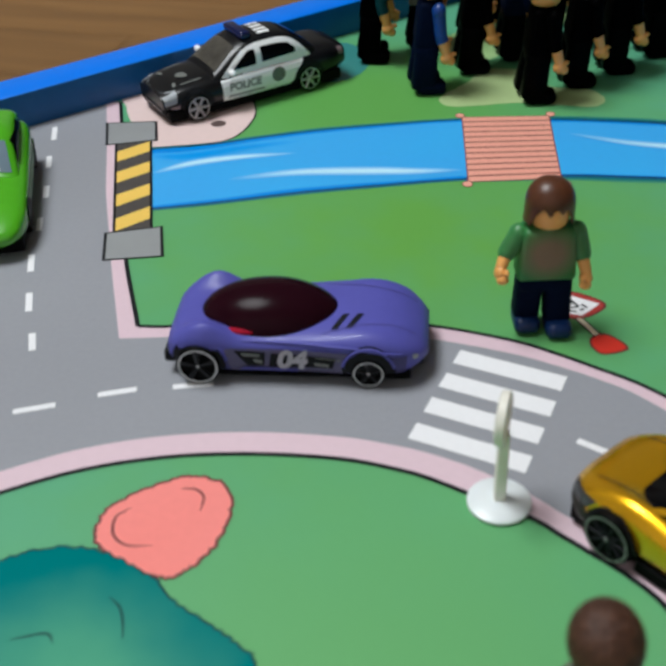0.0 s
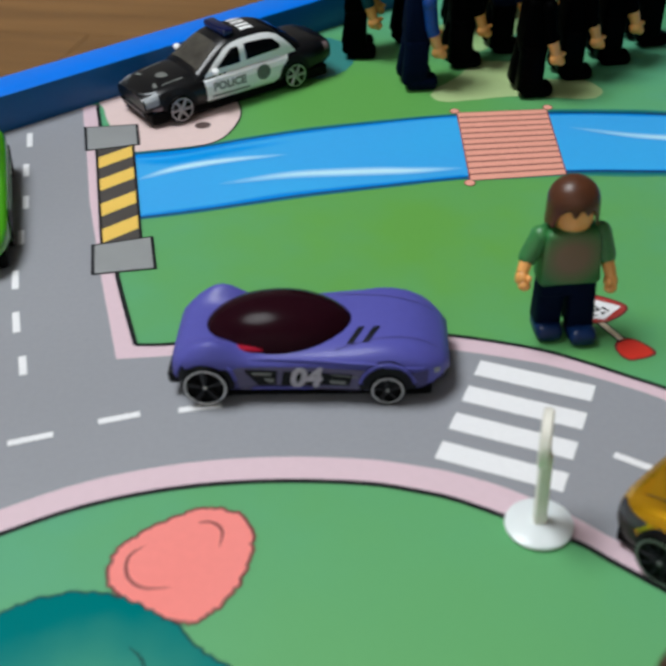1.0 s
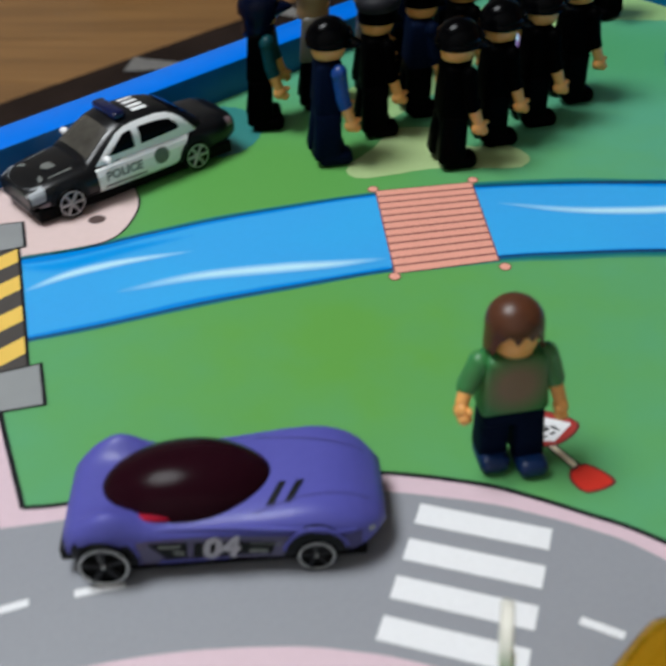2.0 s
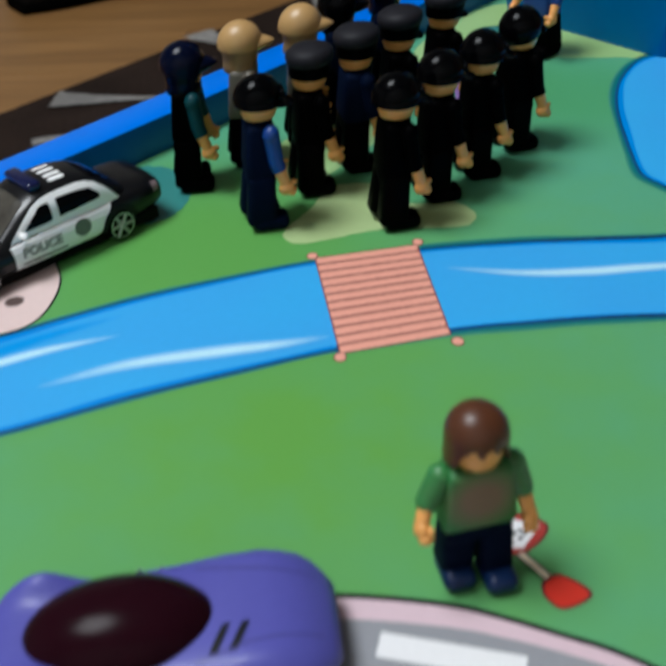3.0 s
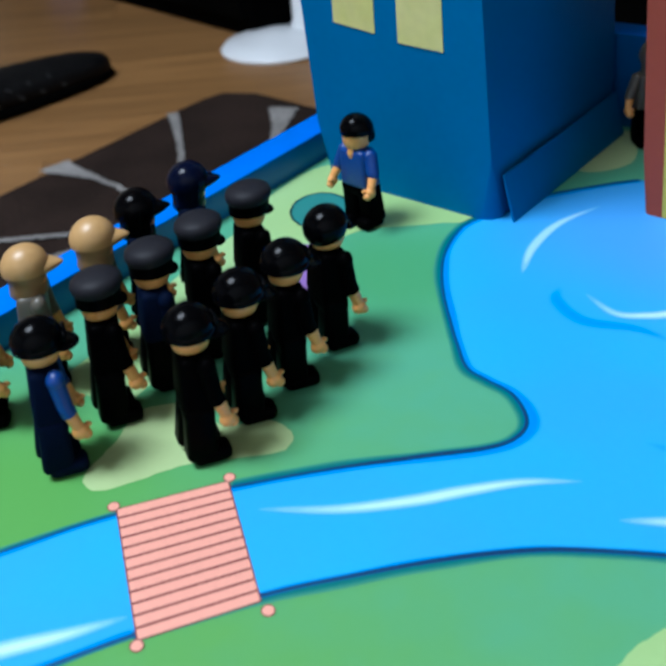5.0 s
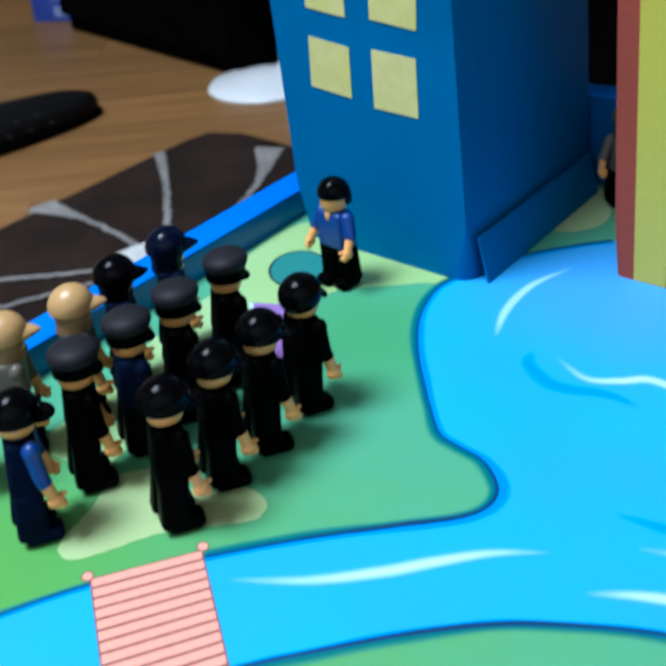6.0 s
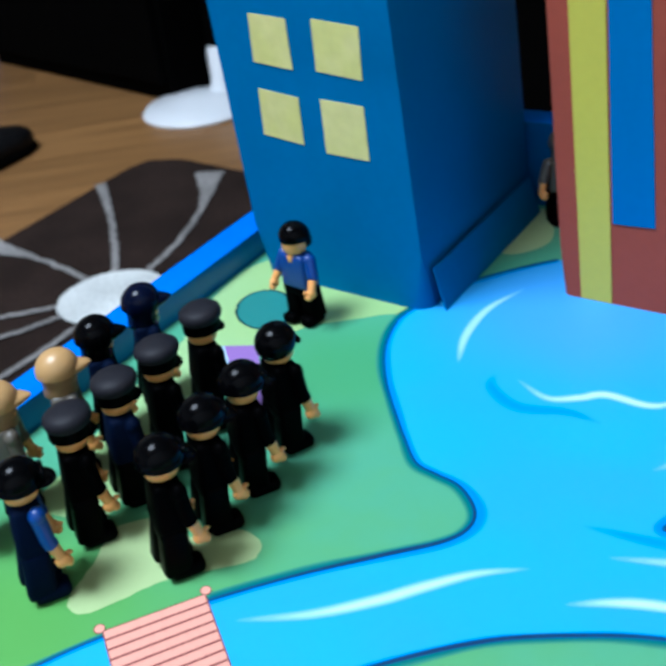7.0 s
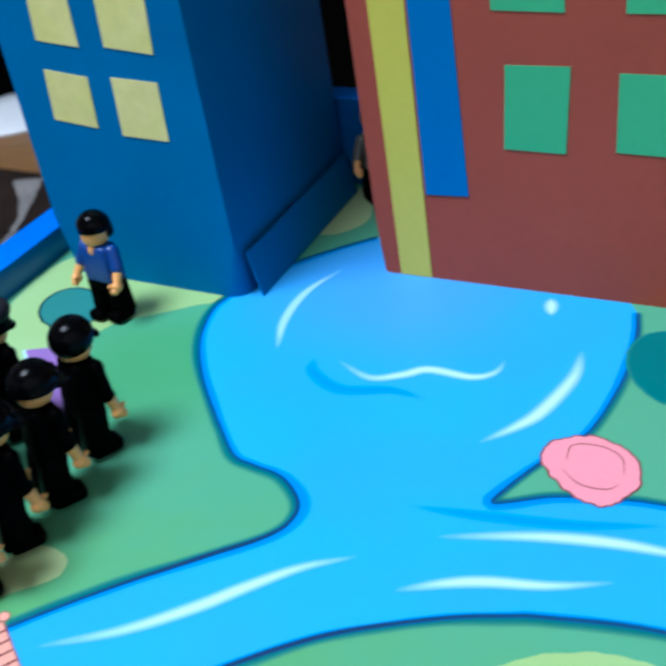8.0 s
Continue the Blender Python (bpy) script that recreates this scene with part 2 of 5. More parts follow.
    "tail": mat("dull_tail_lamp", (0.20, 0.15, 0.16), 0.3),
    "ash_ink": mat("grey_decal", (0.16, 0.17, 0.16), 0.45, var=0.2, scale=900),
    "wood": wood("oak_floor"),
    "tree": shaded("printed_treetop", (-0.027, -0.113), 0.044, (0.120, 0.40, 0.21), (0.001, 0.160, 0.165), 0.15, spec=0.08),
    "rug": mat("dark_brown_rug", (0.022, 0.014, 0.011), 0.95, var=0.5, scale=260, bump=0.8, spec=0.1),
    "rug_line": mat("grey_rug_pile", (0.235, 0.225, 0.215), 0.95, var=0.45, scale=260, bump=0.8, spec=0.1),
    "rug_white": mat("white_rug_pile", (0.62, 0.64, 0.62), 0.95, var=0.3, scale=260, bump=0.8, spec=0.1),
    "shoe": mat("black_shoe", (0.0030, 0.0030, 0.0034), 0.6, var=0.4, scale=60, spec=0.12),
    "shoe_seam": mat("dark_grey_seam", (0.016, 0.017, 0.018), 0.6, var=0.3),
    "shoe_line": mat("grey_shoe_stripe", (0.22, 0.22, 0.23), 0.5, var=0.2),
    "stand_white": mat("white_lacquer", (0.74, 0.77, 0.80), 0.35, var=0.03, scale=20),
    "cabinet": mat("black_cabinet", (0.0006, 0.0006, 0.0006), 0.8, var=0.3, scale=20, spec=0.02),
    "bluebox": mat("blue_carton", (0.02, 0.05, 0.30), 0.5, var=0.3, scale=30),
    "wall": mat("pale_wall_paint", (0.42, 0.40, 0.37), 0.8, var=0.05, scale=8, big=1),
    "ceil": mat("white_ceiling_paint", (0.78, 0.78, 0.76), 0.85, var=0.04, scale=6, big=1),
    "lamp": mat("lamp_shade", (1.0, 0.95, 0.88), 0.5, emit=4.0),
    "table": mat("table_wood", (0.20, 0.12, 0.07), 0.5, var=0.2, scale=30),
}
for k in range(6):
    f = ((k + 1) / 6) ** 1.1
    M[f"wave_{k}"] = mat("printed_wave_tint", tuple(a + (b - a) * f for a, b in zip((0.060, 0.365, 0.80), (0.52, 0.79, 0.93))), 0.45, var=0.03, scale=400, spec=0.3)
for k, (f, g) in enumerate(((0.40, 0.45), (0.75, 0.8), (1.0, 1.0))):
    M[f"deep_{k}"] = mat("printed_deep_blue", tuple(a + (b - a) * f for a, b in zip((0.060, 0.365, 0.80), (0.002, 0.225, 0.70))), 0.42, var=0.05)
    M[f"bank_{k}"] = mat("printed_teal_shade", tuple(a + (b - a) * g for a, b in zip((0.100, 0.350, 0.190), (0.008, 0.150, 0.150))), 0.42, var=0.05)
for k in range(4):
    f = (k + 1) / 4
    M[f"wave_dark_{k}"] = mat("printed_wave_shade_tint", tuple(a + (b - a) * f for a, b in zip((0.060, 0.365, 0.80), (0.012, 0.285, 0.76))), 0.45, var=0.03, scale=400, spec=0.3)
for key, amount in (("white_p", 0.12), ("white_b", 0.3)):
    bsdf = M[key].node_tree.nodes["Principled BSDF"]
    bsdf.inputs["Subsurface Weight"].default_value = amount
    bsdf.inputs["Subsurface Radius"].default_value = (1.0, 1.0, 0.9)
    bsdf.inputs["Subsurface Scale"].default_value = 0.008


# ---------------- mesh helpers ----------------
def link_mesh(name, bm, mats, parent=None, label="", smooth=None):
    me = bpy.data.meshes.new(name)
    bmesh.ops.recalc_face_normals(bm, faces=bm.faces[:])
    bm.to_mesh(me)
    bm.free()
    for k in mats if isinstance(mats, (list, tuple)) else [mats]:
        me.materials.append(M[k])
    if smooth:
        me.shade_smooth()
        if smooth < 180:
            me.set_sharp_from_angle(angle=radians(smooth))
    ob = new(name, me)
    if parent is not None:
        ob.parent = parent
    if label:
        tagged(ob, label)
    return ob


def part(name, bm, mats, parent, label="", smooth=None):
    return link_mesh(name, bm, mats, parent, label, smooth)


def thing(name, m, label, category, group="", kind=""):
    e = new(name)
    e.empty_display_size = 0.01
    e.matrix_world = m
    return tagged(e, label, category, group, kind)


def spline(pts, step=6, closed=False):
    """A smooth line through the points."""
    p = [Vector((*q, 0)) if len(q) == 2 else Vector(q) for q in pts]
    out, n = [], len(p)
    for i in range(n if closed else n - 1):
        if closed:
            a, b, c, d = p[i - 1], p[i], p[(i + 1) % n], p[(i + 2) % n]
        else:
            b, c = p[i], p[i + 1]
            a = p[i - 1] if i else b * 2 - c
            d = p[i + 2] if i + 2 < n else c * 2 - b
        for k in range(step):
            t = k / step
            out.append(0.5 * (2 * b + (c - a) * t + (2 * a - 5 * b + 4 * c - d) * t * t + (3 * b - a - 3 * c + d) * t ** 3))
    if not closed:
        out.append(p[-1])
    return out


def flat(pts, z, thick=0.0):
    """A flat sheet with this outline."""
    from mathutils.geometry import tessellate_polygon
    bm = bmesh.new()
    ps = [Vector((q[0], q[1], 0)) for q in pts]
    vs = [bm.verts.new((q.x, q.y, z)) for q in ps]
    for f in tessellate_polygon([ps]):
        try:
            bm.faces.new([vs[i] for i in f])
        except ValueError:
            pass
    return bm


def sheet(name, pts, z, m, parent, label=""):
    bm = flat(pts, z)
    ob = link_mesh(name, bm, m, parent, label)
    if ob.data.polygons and sum(p.normal.z for p in ob.data.polygons) < 0:
        ob.data.flip_normals()
    return ob


def band(bm, pts, width, z, taper=False, mi=0):
    """A ribbon of that width along a line; width may be (left, right)."""
    lw, rw = (width if isinstance(width, tuple) else (width / 2, width / 2))
    n, prev = len(pts), None
    for i, p in enumerate(pts):
        d = (pts[min(i + 1, n - 1)] - pts[max(i - 1, 0)])
        d = Vector((d.x, d.y, 0)).normalized()
        s = Vector((-d.y, d.x, 0))
        k = 1.0
        if taper:
            u = i / (n - 1)
            k = max(0.04, math.sin(math.pi * min(1, max(0, u)) ** 0.9) ** 0.6)
        a, b = bm.verts.new((p.x + s.x * lw * k, p.y + s.y * lw * k, z)), bm.verts.new((p.x - s.x * rw * k, p.y - s.y * rw * k, z))
        if prev:
            bm.faces.new((prev[1], b, a, prev[0])).material_index = mi
        prev = (a, b)


def ribbon(name, pts, width, z, m, parent, taper=False, label=""):
    bm = bmesh.new()
    band(bm, pts, width, z, taper)
    ob = link_mesh(name, bm, m, parent, label)
    if sum(p.normal.z for p in ob.data.polygons) < 0:
        ob.data.flip_normals()
    return ob


def box(bm, x0, x1, y0, y1, z0, z1, bevel=0.0, seg=2, m=None, mi=0):
    old = set(bm.faces)
    r = bmesh.ops.create_cube(bm, size=1)
    vs = r["verts"]
    for v in vs:
        v.co = Vector(((x0 + x1) / 2 + v.co.x * (x1 - x0), (y0 + y1) / 2 + v.co.y * (y1 - y0), (z0 + z1) / 2 + v.co.z * (z1 - z0)))
    if bevel:
        es = {e for v in vs for e in v.link_edges}
        bmesh.ops.bevel(bm, geom=list(es), offset=bevel, segments=seg, affect="EDGES", profile=0.5)
    fs = [f for f in bm.faces if f not in old]
    vs = list({v for f in fs for v in f.verts})
    for f in fs:
        f.material_index = mi
    if m is not None:
        bmesh.ops.transform(bm, matrix=m, verts=vs)
    return vs


def ball(bm, c, r, seg=20, rings=12, m=None, mi=0, cut=None):
    """An ellipsoid; with cut, only what lies above that share of its height is kept."""
    g = bmesh.ops.create_uvsphere(bm, u_segments=seg, v_segments=rings, radius=1)
    vs = g["verts"]
    if cut is not None:
        dead = [v for v in vs if v.co.z < cut - 1e-4]
        bmesh.ops.delete(bm, geom=dead, context="VERTS")
        vs = [v for v in vs if v.is_valid]
        rim = [e for e in {e for v in vs for e in v.link_edges} if len(e.link_faces) == 1]
        if rim:
            bmesh.ops.contextual_create(bm, geom=rim)
    for v in vs:
        v.co = Vector((v.co.x * r[0], v.co.y * r[1], v.co.z * r[2]))
        if m is not None:
            v.co = m @ v.co
        v.co += Vector(c)
    for f in {f for v in vs for f in v.link_faces}:
        f.material_index = mi
    return vs


def rod(bm, a, b, r0, r1=None, seg=14, mi=0):
    a, b = Vector(a), Vector(b)
    q = (b - a).to_track_quat("Z", "Y").to_matrix().to_4x4()
    g = bmesh.ops.create_cone(bm, cap_ends=True, segments=seg, radius1=r0, radius2=r0 if r1 is None else r1, depth=(b - a).length)
    bmesh.ops.transform(bm, matrix=Matrix.Translation((a + b) / 2) @ q, verts=g["verts"])
    for f in {f for v in g["verts"] for f in v.link_faces}:
        f.material_index = mi
    return g["verts"]


def lathe(bm, prof, seg=28, m=None, mi=0):
    """Turns (radius, height) pairs about the upright axis."""
    rings = []
    for r, z in prof:
        rings.append([bm.verts.new((r * math.cos(2 * math.pi * k / seg), r * math.sin(2 * math.pi * k / seg), z)) for k in range(seg)])
    fs = []
    for a, b in zip(rings, rings[1:]):
        for k in range(seg):
            fs.append(bm.faces.new((a[k], a[(k + 1) % seg], b[(k + 1) % seg], b[k])))
    fs.append(bm.faces.new(rings[0][::-1]))
    fs.append(bm.faces.new(rings[-1]))
    for f in fs:
        f.material_index = mi
    vs = [v for r in rings for v in r]
    if m is not None:
        bmesh.ops.transform(bm, matrix=m, verts=vs)
    return vs


class Loft:
    """A body lofted along x from stations (x, half width, bottom, top, squareness)."""

    def __init__(self, stations):
        a = np.array(stations, float)
        xs = np.linspace(a[0, 0], a[-1, 0], 34)
        self.a = np.stack([xs] + [np.interp(xs, a[:, 0], a[:, k]) for k in range(1, 5)], 1)
        for _ in range(2):
            b = self.a.copy()
            b[1:-1, 1:] = (self.a[:-2, 1:] + 2 * self.a[1:-1, 1:] + self.a[2:, 1:]) / 4
            self.a = b

    def at(self, x):
        return [float(np.interp(x, self.a[:, 0], self.a[:, k])) for k in range(1, 5)]

    def side(self, x, z):
        w, b, t, p = self.at(x)
        u = min(1, abs((z - (b + t) / 2) / ((t - b) / 2)))
        return w * (1 - u ** p) ** (1 / p)

    def top(self, x, y):
        w, b, t, p = self.at(x)
        u = min(1, abs(y / w))
        return (b + t) / 2 + (t - b) / 2 * (1 - u ** p) ** (1 / p)

    def mesh(self, n=28, mi=0, bm=None):
        bm = bm or bmesh.new()
        rings = []
        for x, w, b, t, p in self.a:
            ring = []
            for k in range(n):
                th = 2 * math.pi * k / n
                c, s = math.cos(th), math.sin(th)
                ring.append(bm.verts.new((x, math.copysign(abs(c) ** (2 / p), c) * w, (b + t) / 2 + math.copysign(abs(s) ** (2 / p), s) * (t - b) / 2)))
            rings.append(ring)
        for r, s in zip(rings, rings[1:]):
            for k in range(n):
                bm.faces.new((r[k], r[(k + 1) % n], s[(k + 1) % n], s[k])).material_index = mi
        bm.faces.new(rings[0]).material_index = mi
        bm.faces.new(rings[-1][::-1]).material_index = mi
        return bm

    def side_patch(self, quad, sgn, off=0.00018, n=(8, 5), bm=None):
        """A skin on the flank between four (x, z) corners."""
        bm = bm or bmesh.new()
        g = []
        for i in range(n[0] + 1):
            u, row = i / n[0], []
            for j in range(n[1] + 1):
                v = j / n[1]
                x = (1 - u) * ((1 - v) * quad[0][0] + v * quad[3][0]) + u * ((1 - v) * quad[1][0] + v * quad[2][0])
                z = (1 - u) * ((1 - v) * quad[0][1] + v * quad[3][1]) + u * ((1 - v) * quad[1][1] + v * quad[2][1])
                row.append(bm.verts.new((x, sgn * (self.side(x, z) + off), z)))
            g.append(row)
        for i in range(n[0]):
            for j in range(n[1]):
                bm.faces.new((g[i][j], g[i + 1][j], g[i + 1][j + 1], g[i][j + 1]))
        return bm

    def side_arch(self, xs, lo, hi, sgn, off=0.0003, n=18, rows=5):
        """A skin on the flank between two curves over the same run of x: lo and hi give heights at the stations xs."""
        bm, g = bmesh.new(), []
        order = sorted(range(len(xs)), key=lambda i: xs[i])
        px, pl, ph = ([q[i] for i in order] for q in (xs, lo, hi))
        for i in range(n + 1):
            x = px[0] + (px[-1] - px[0]) * (0.5 - 0.5 * math.cos(math.pi * i / n))
            a, b = float(np.interp(x, px, pl)), float(np.interp(x, px, ph))
            g.append([bm.verts.new((x, sgn * (self.side(x, a + (b - a) * j / rows) + off), a + (b - a) * j / rows)) for j in range(rows + 1)])
        for p, q in zip(g, g[1:]):
            for j in range(rows):
                bm.faces.new((p[j], q[j], q[j + 1], p[j + 1]))
        bmesh.ops.remove_doubles(bm, verts=bm.verts[:], dist=1e-6)
        return bm

    def top_patch(self, quad, off=0.00018, n=(8, 6), bm=None):
        """A skin on the upper side between four (x, y) corners."""
        bm = bm or bmesh.new()
        g = []
        for i in range(n[0] + 1):
            u, row = i / n[0], []
            for j in range(n[1] + 1):
                v = j / n[1]
                x = (1 - u) * ((1 - v) * quad[0][0] + v * quad[3][0]) + u * ((1 - v) * quad[1][0] + v * quad[2][0])
                y = (1 - u) * ((1 - v) * quad[0][1] + v * quad[3][1]) + u * ((1 - v) * quad[1][1] + v * quad[2][1])
                row.append(bm.verts.new((x, y, self.top(x, y) + off)))
            g.append(row)
        for i in range(n[0]):
            for j in range(n[1]):
                bm.faces.new((g[i][j], g[i + 1][j], g[i + 1][j + 1], g[i][j + 1]))
        return bm


def lettering(name, text, size, m, parent, at, slant=0.0):
    """Raised printed letters in the built-in font, as a mesh."""
    cu = bpy.data.curves.new(name, "FONT")
    cu.body, cu.size, cu.extrude, cu.align_x, cu.align_y, cu.shear, cu.offset = text, size, 0.00004, "CENTER", "CENTER", slant, size * 0.045
    tmp = new(name, cu)
    me = bpy.data.meshes.new_from_object(tmp.evaluated_get(bpy.context.evaluated_depsgraph_get()))
    bpy.data.objects.remove(tmp)
    me.materials.clear()
    me.materials.append(M[m])
    ob = new(name, me)
    ob.parent = parent
    ob.matrix_local = at
    return ob


# ---------------- room ----------------
def plane_box(name, x0, x1, y0, y1, z0, z1, m, label, cat):
    bm = bmesh.new()
    box(bm, x0, x1, y0, y1, z0, z1)
    return tagged(link_mesh(name, bm, m), label, cat, kind="structure")


# Walls and ceiling stay out of view; added to bounce the lamp's light.
plane_box("wall_north", -2.6, 2.6, 2.6, 2.7, FLOOR, 2.15, "wall", "unseen pale painted room wall", "wall")
# Unseen, set close and white to bounce fill onto camera-facing sides.
plane_box("reflector_wall_south", -2.6, 2.6, -1.3, -1.2, FLOOR, 2.15, "ceil", "unseen white wall added near by as a reflector", "wall")
plane_box("wall_west", -2.7, -2.6, -1.3, 2.7, FLOOR, 2.15, "wall", "unseen pale painted room wall", "wall")
plane_box("wall_east", 2.6, 2.7, -1.3, 2.7, FLOOR, 2.15, "wall", "unseen pale painted room wall", "wall")
plane_box("ceiling", -2.7, 2.7, -1.3, 2.7, 2.15, 2.25, "ceil", "unseen plain white painted ceiling", "ceiling")
floor = plane_box("floor", -2.7, 2.7, -1.3, 2.7, FLOOR - 0.05, FLOOR - 0.004, "wood", "warm brown oak plank floor", "floor")

e = thing("ceiling_lamp", Matrix.Translation((LAMP[0], LAMP[1], 2.15)), "round white glowing lamp on the ceiling", "lamp")
bm = bmesh.new()
lathe(bm, [(0.30, 0.0), (0.30, -0.05), (0.29, -0.06), (0.02, -0.06)][::-1], 40)
part("shade", bm, "lamp", e, smooth=40)
bm = bmesh.new()
lathe(bm, [(0.31, -0.02), (0.31, 0.0), (0.10, 0.0)], 40)
part("base_ring", bm, "stand_white", e, smooth=40)

# ---------------- tray: printed play board with a thick blue rim ----------------
TRAY = Matrix(((0.8018, -0.5976, 0, 0), (0.5976, 0.8018, 0, 0.2035), (0, 0, 1, 0), (0, 0, 0, 1)))
tray = tagged(new("play_tray"), "shallow toy tray with printed road and river board and blue rim", "play mat", kind="structure")
L0, L1, D = -0.30, 0.3190, -0.62
bm = bmesh.new()
box(bm, L0, L1, D, 0.0, -0.006, 0.0, m=TRAY)
part("board", bm, "grass", tray)
RW, RH = 0.0165, 0.0130
for x0, x1, y0, y1, rh in ((L0 - RW, L1, 0.0, RW, RH), (L0 - RW, L1 + RW, D - RW, D, RH), (L0 - RW, L0, D, 0.0, RH), (L1, L1 + RW, D, RW, 0.0425)):
    bm = bmesh.new()
    box(bm, x0, x1, y0, y1, -0.006, rh, bevel=0.0009, m=TRAY)
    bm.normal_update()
    # Upward faces take the lit blue, all others the shaded one.
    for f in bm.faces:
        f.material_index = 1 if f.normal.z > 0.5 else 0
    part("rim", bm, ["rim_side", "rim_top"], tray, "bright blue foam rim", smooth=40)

tab = thing("low_table", Matrix.Translation((0.12, -0.06, FLOOR)), "low wooden table under the toy tray", "table")
bm = bmesh.new()
box(bm, L0 + 0.03, L1 - 0.03, D + 0.03, -0.03, -0.026, -0.0065, bevel=0.002, m=Matrix.Translation((-0.12, 0.06, -FLOOR)) @ TRAY)
part("tabletop", bm, "table", tab)
for x, y in ((L0 + 0.07, D + 0.07), (L1 - 0.07, D + 0.07), (L0 + 0.07, -0.07), (L1 - 0.07, -0.07)):
    q = TRAY @ Vector((x, y, 0)) - Vector((0.12, -0.06, 0))
    bm = bmesh.new()
    box(bm, q.x - 0.02, q.x + 0.02, q.y - 0.02, q.y + 0.02, 0, -FLOOR - 0.026, bevel=0.003)
    part("leg", bm, "table", tab)

Z1, Z2, Z3, Z4, Z5, Z6 = 0.00003, 0.00006, 0.00009, 0.00012, 0.00015, 0.00018

# river and pond
up_left = [(-0.048, 0.1105), (-0.027, 0.1137), (-0.0122, 0.1178), (0.0112, 0.1232), (0.036, 0.1268), (0.0605, 0.1294), (0.0935, 0.1283)]
up_right = [(0.0935, 0.1283), (0.1105, 0.1266), (0.1285, 0.1239), (0.1465, 0.1203), (0.1640, 0.1168), (0.1738, 0.1180), (0.1801, 0.1244), (0.1816, 0.1372),
            (0.1776, 0.1475), (0.1748, 0.1563), (0.1777, 0.1713), (0.1800, 0.1806), (0.1872, 0.2065), (0.1970, 0.2290), (0.2105, 0.2460), (0.2220, 0.2520)]
far_bank = [(0.2220, 0.2520), (0.240, 0.2575), (0.2575, 0.2585), (0.2775, 0.2570), (0.294, 0.2545)]
right_bank = [(0.3304, 0.1378), (0.3195, 0.1272), (0.2977, 0.1111), (0.2715, 0.0974), (0.2575, 0.0950), (0.2441, 0.0936), (0.2304, 0.0909), (0.2248, 0.0889),
              (0.2285, 0.0862), (0.2393, 0.0805), (0.2480, 0.0728), (0.2557, 0.0654), (0.2613, 0.0585), (0.295, 0.012), (0.335, -0.06)]
low_bank = [(-0.0407, 0.0684), (-0.0210, 0.0718), (0.0055, 0.0775), (0.032, 0.0813), (0.0595, 0.0847), (0.092, 0.0858), (0.112, 0.0840), (0.1315, 0.0815), (0.1525, 0.0772),
            (0.167, 0.0721), (0.187, 0.0620), (0.200, 0.0530), (0.2077, 0.0466), (0.2270, 0.0261), (0.246, -0.005), (0.280, -0.075)]
UL, UR, FB, RB, LB = (spline(q) for q in (up_left, up_right, far_bank, right_bank, low_bank))
sheet("river", UL + UR[1:] + FB[1:] + [Vector((0.36, 0.20, 0))] + RB + LB[::-1], Z1, "water", tray, "bright blue printed river and pond")


def brush(name, pts, left, right, z, m, seed, swell=()):
    """A hand-drawn line: its two half widths wander along the way; swell: (x, y, reach, times) widens it near a place."""
    rnd = random.Random(seed)
    ph = [rnd.uniform(0, 6.28) for _ in range(4)]
    bm = bmesh.new()
    n, prev, run = len(pts), None, 0.0
    for i, p in enumerate(pts):
        d = pts[min(i + 1, n - 1)] - pts[max(i - 1, 0)]
        d = Vector((d.x, d.y, 0)).normalized()
        side = Vector((-d.y, d.x, 0))
        run += (p - pts[max(i - 1, 0)]).length
        k = 1.0
        for x, y, reach, times in swell:
            k += (times - 1) * math.exp(-(((p.x - x) ** 2 + (p.y - y) ** 2) / reach ** 2))
        l = left * k * (1 + 0.16 * math.sin(run * 70 + ph[0]) + 0.05 * math.sin(run * 210 + ph[1]))
        r = right * k * (1 + 0.16 * math.sin(run * 60 + ph[2]) + 0.05 * math.sin(run * 190 + ph[3]))
        q = (bm.verts.new((p.x + side.x * l, p.y + side.y * l, z)), bm.verts.new((p.x - side.x * r, p.y - side.y * r, z)))
        if prev:
            bm.faces.new((prev[1], q[1], q[0], prev[0]))
        prev = q
    ob = link_mesh(name, bm, m, tray)
    if sum(f.normal.z for f in ob.data.polygons) < 0:
        ob.data.flip_normals()
    return ob


TIP, NOOK = (0.180, 0.128, 0.016, 1.6), (0.226, 0.089, 0.012, 1.5)
LB_A, LB_B = [p for p in LB if p.x < 0.0605], [p for p in LB if p.x > 0.0595]
for i, (pts, water_right, deep, shade, ink) in enumerate(((UL, True, 0.0020, 0.0018, 0.00015), (UR, True, 0.0025, 0.0028, 0.00020), (FB, True, 0.0026, 0.0020, 0.0003), (RB, True, 0.0024, 0.0022, 0.00020),
                                                         (LB_A, False, 0.0026, 0.0015, 0.00022), (LB_B, False, 0.0016, 0.0030, 0.00028))):
    both = lambda inner, outer: (outer, inner) if water_right else (inner, outer)
    for k in range(3):
        brush("river_shade", pts, *both(deep * (1 - 0.16 * k), 0.0), Z2 + 0.000004 * k, f"deep_{k}", 20 + i, (TIP, NOOK, (-0.040, 0.112, 0.022, 2.6)))
        brush("bank_shade", pts, *both(0.0, shade * (1 - 0.22 * k)), Z2 + 0.000004 * k, f"bank_{k}", 30 + i)
    brush("bank_line", pts, ink * 3.2, ink * 3.2, Z3 - 0.000008, "bank_blue", 40 + i, ((0.148, 0.120, 0.022, 1.6),))
    brush("bank_line", pts, ink, ink, Z3, "navy_line", 40 + i, ((0.145, 0.121, 0.026, 4.2), (0.150, 0.078, 0.05, 2.0)))
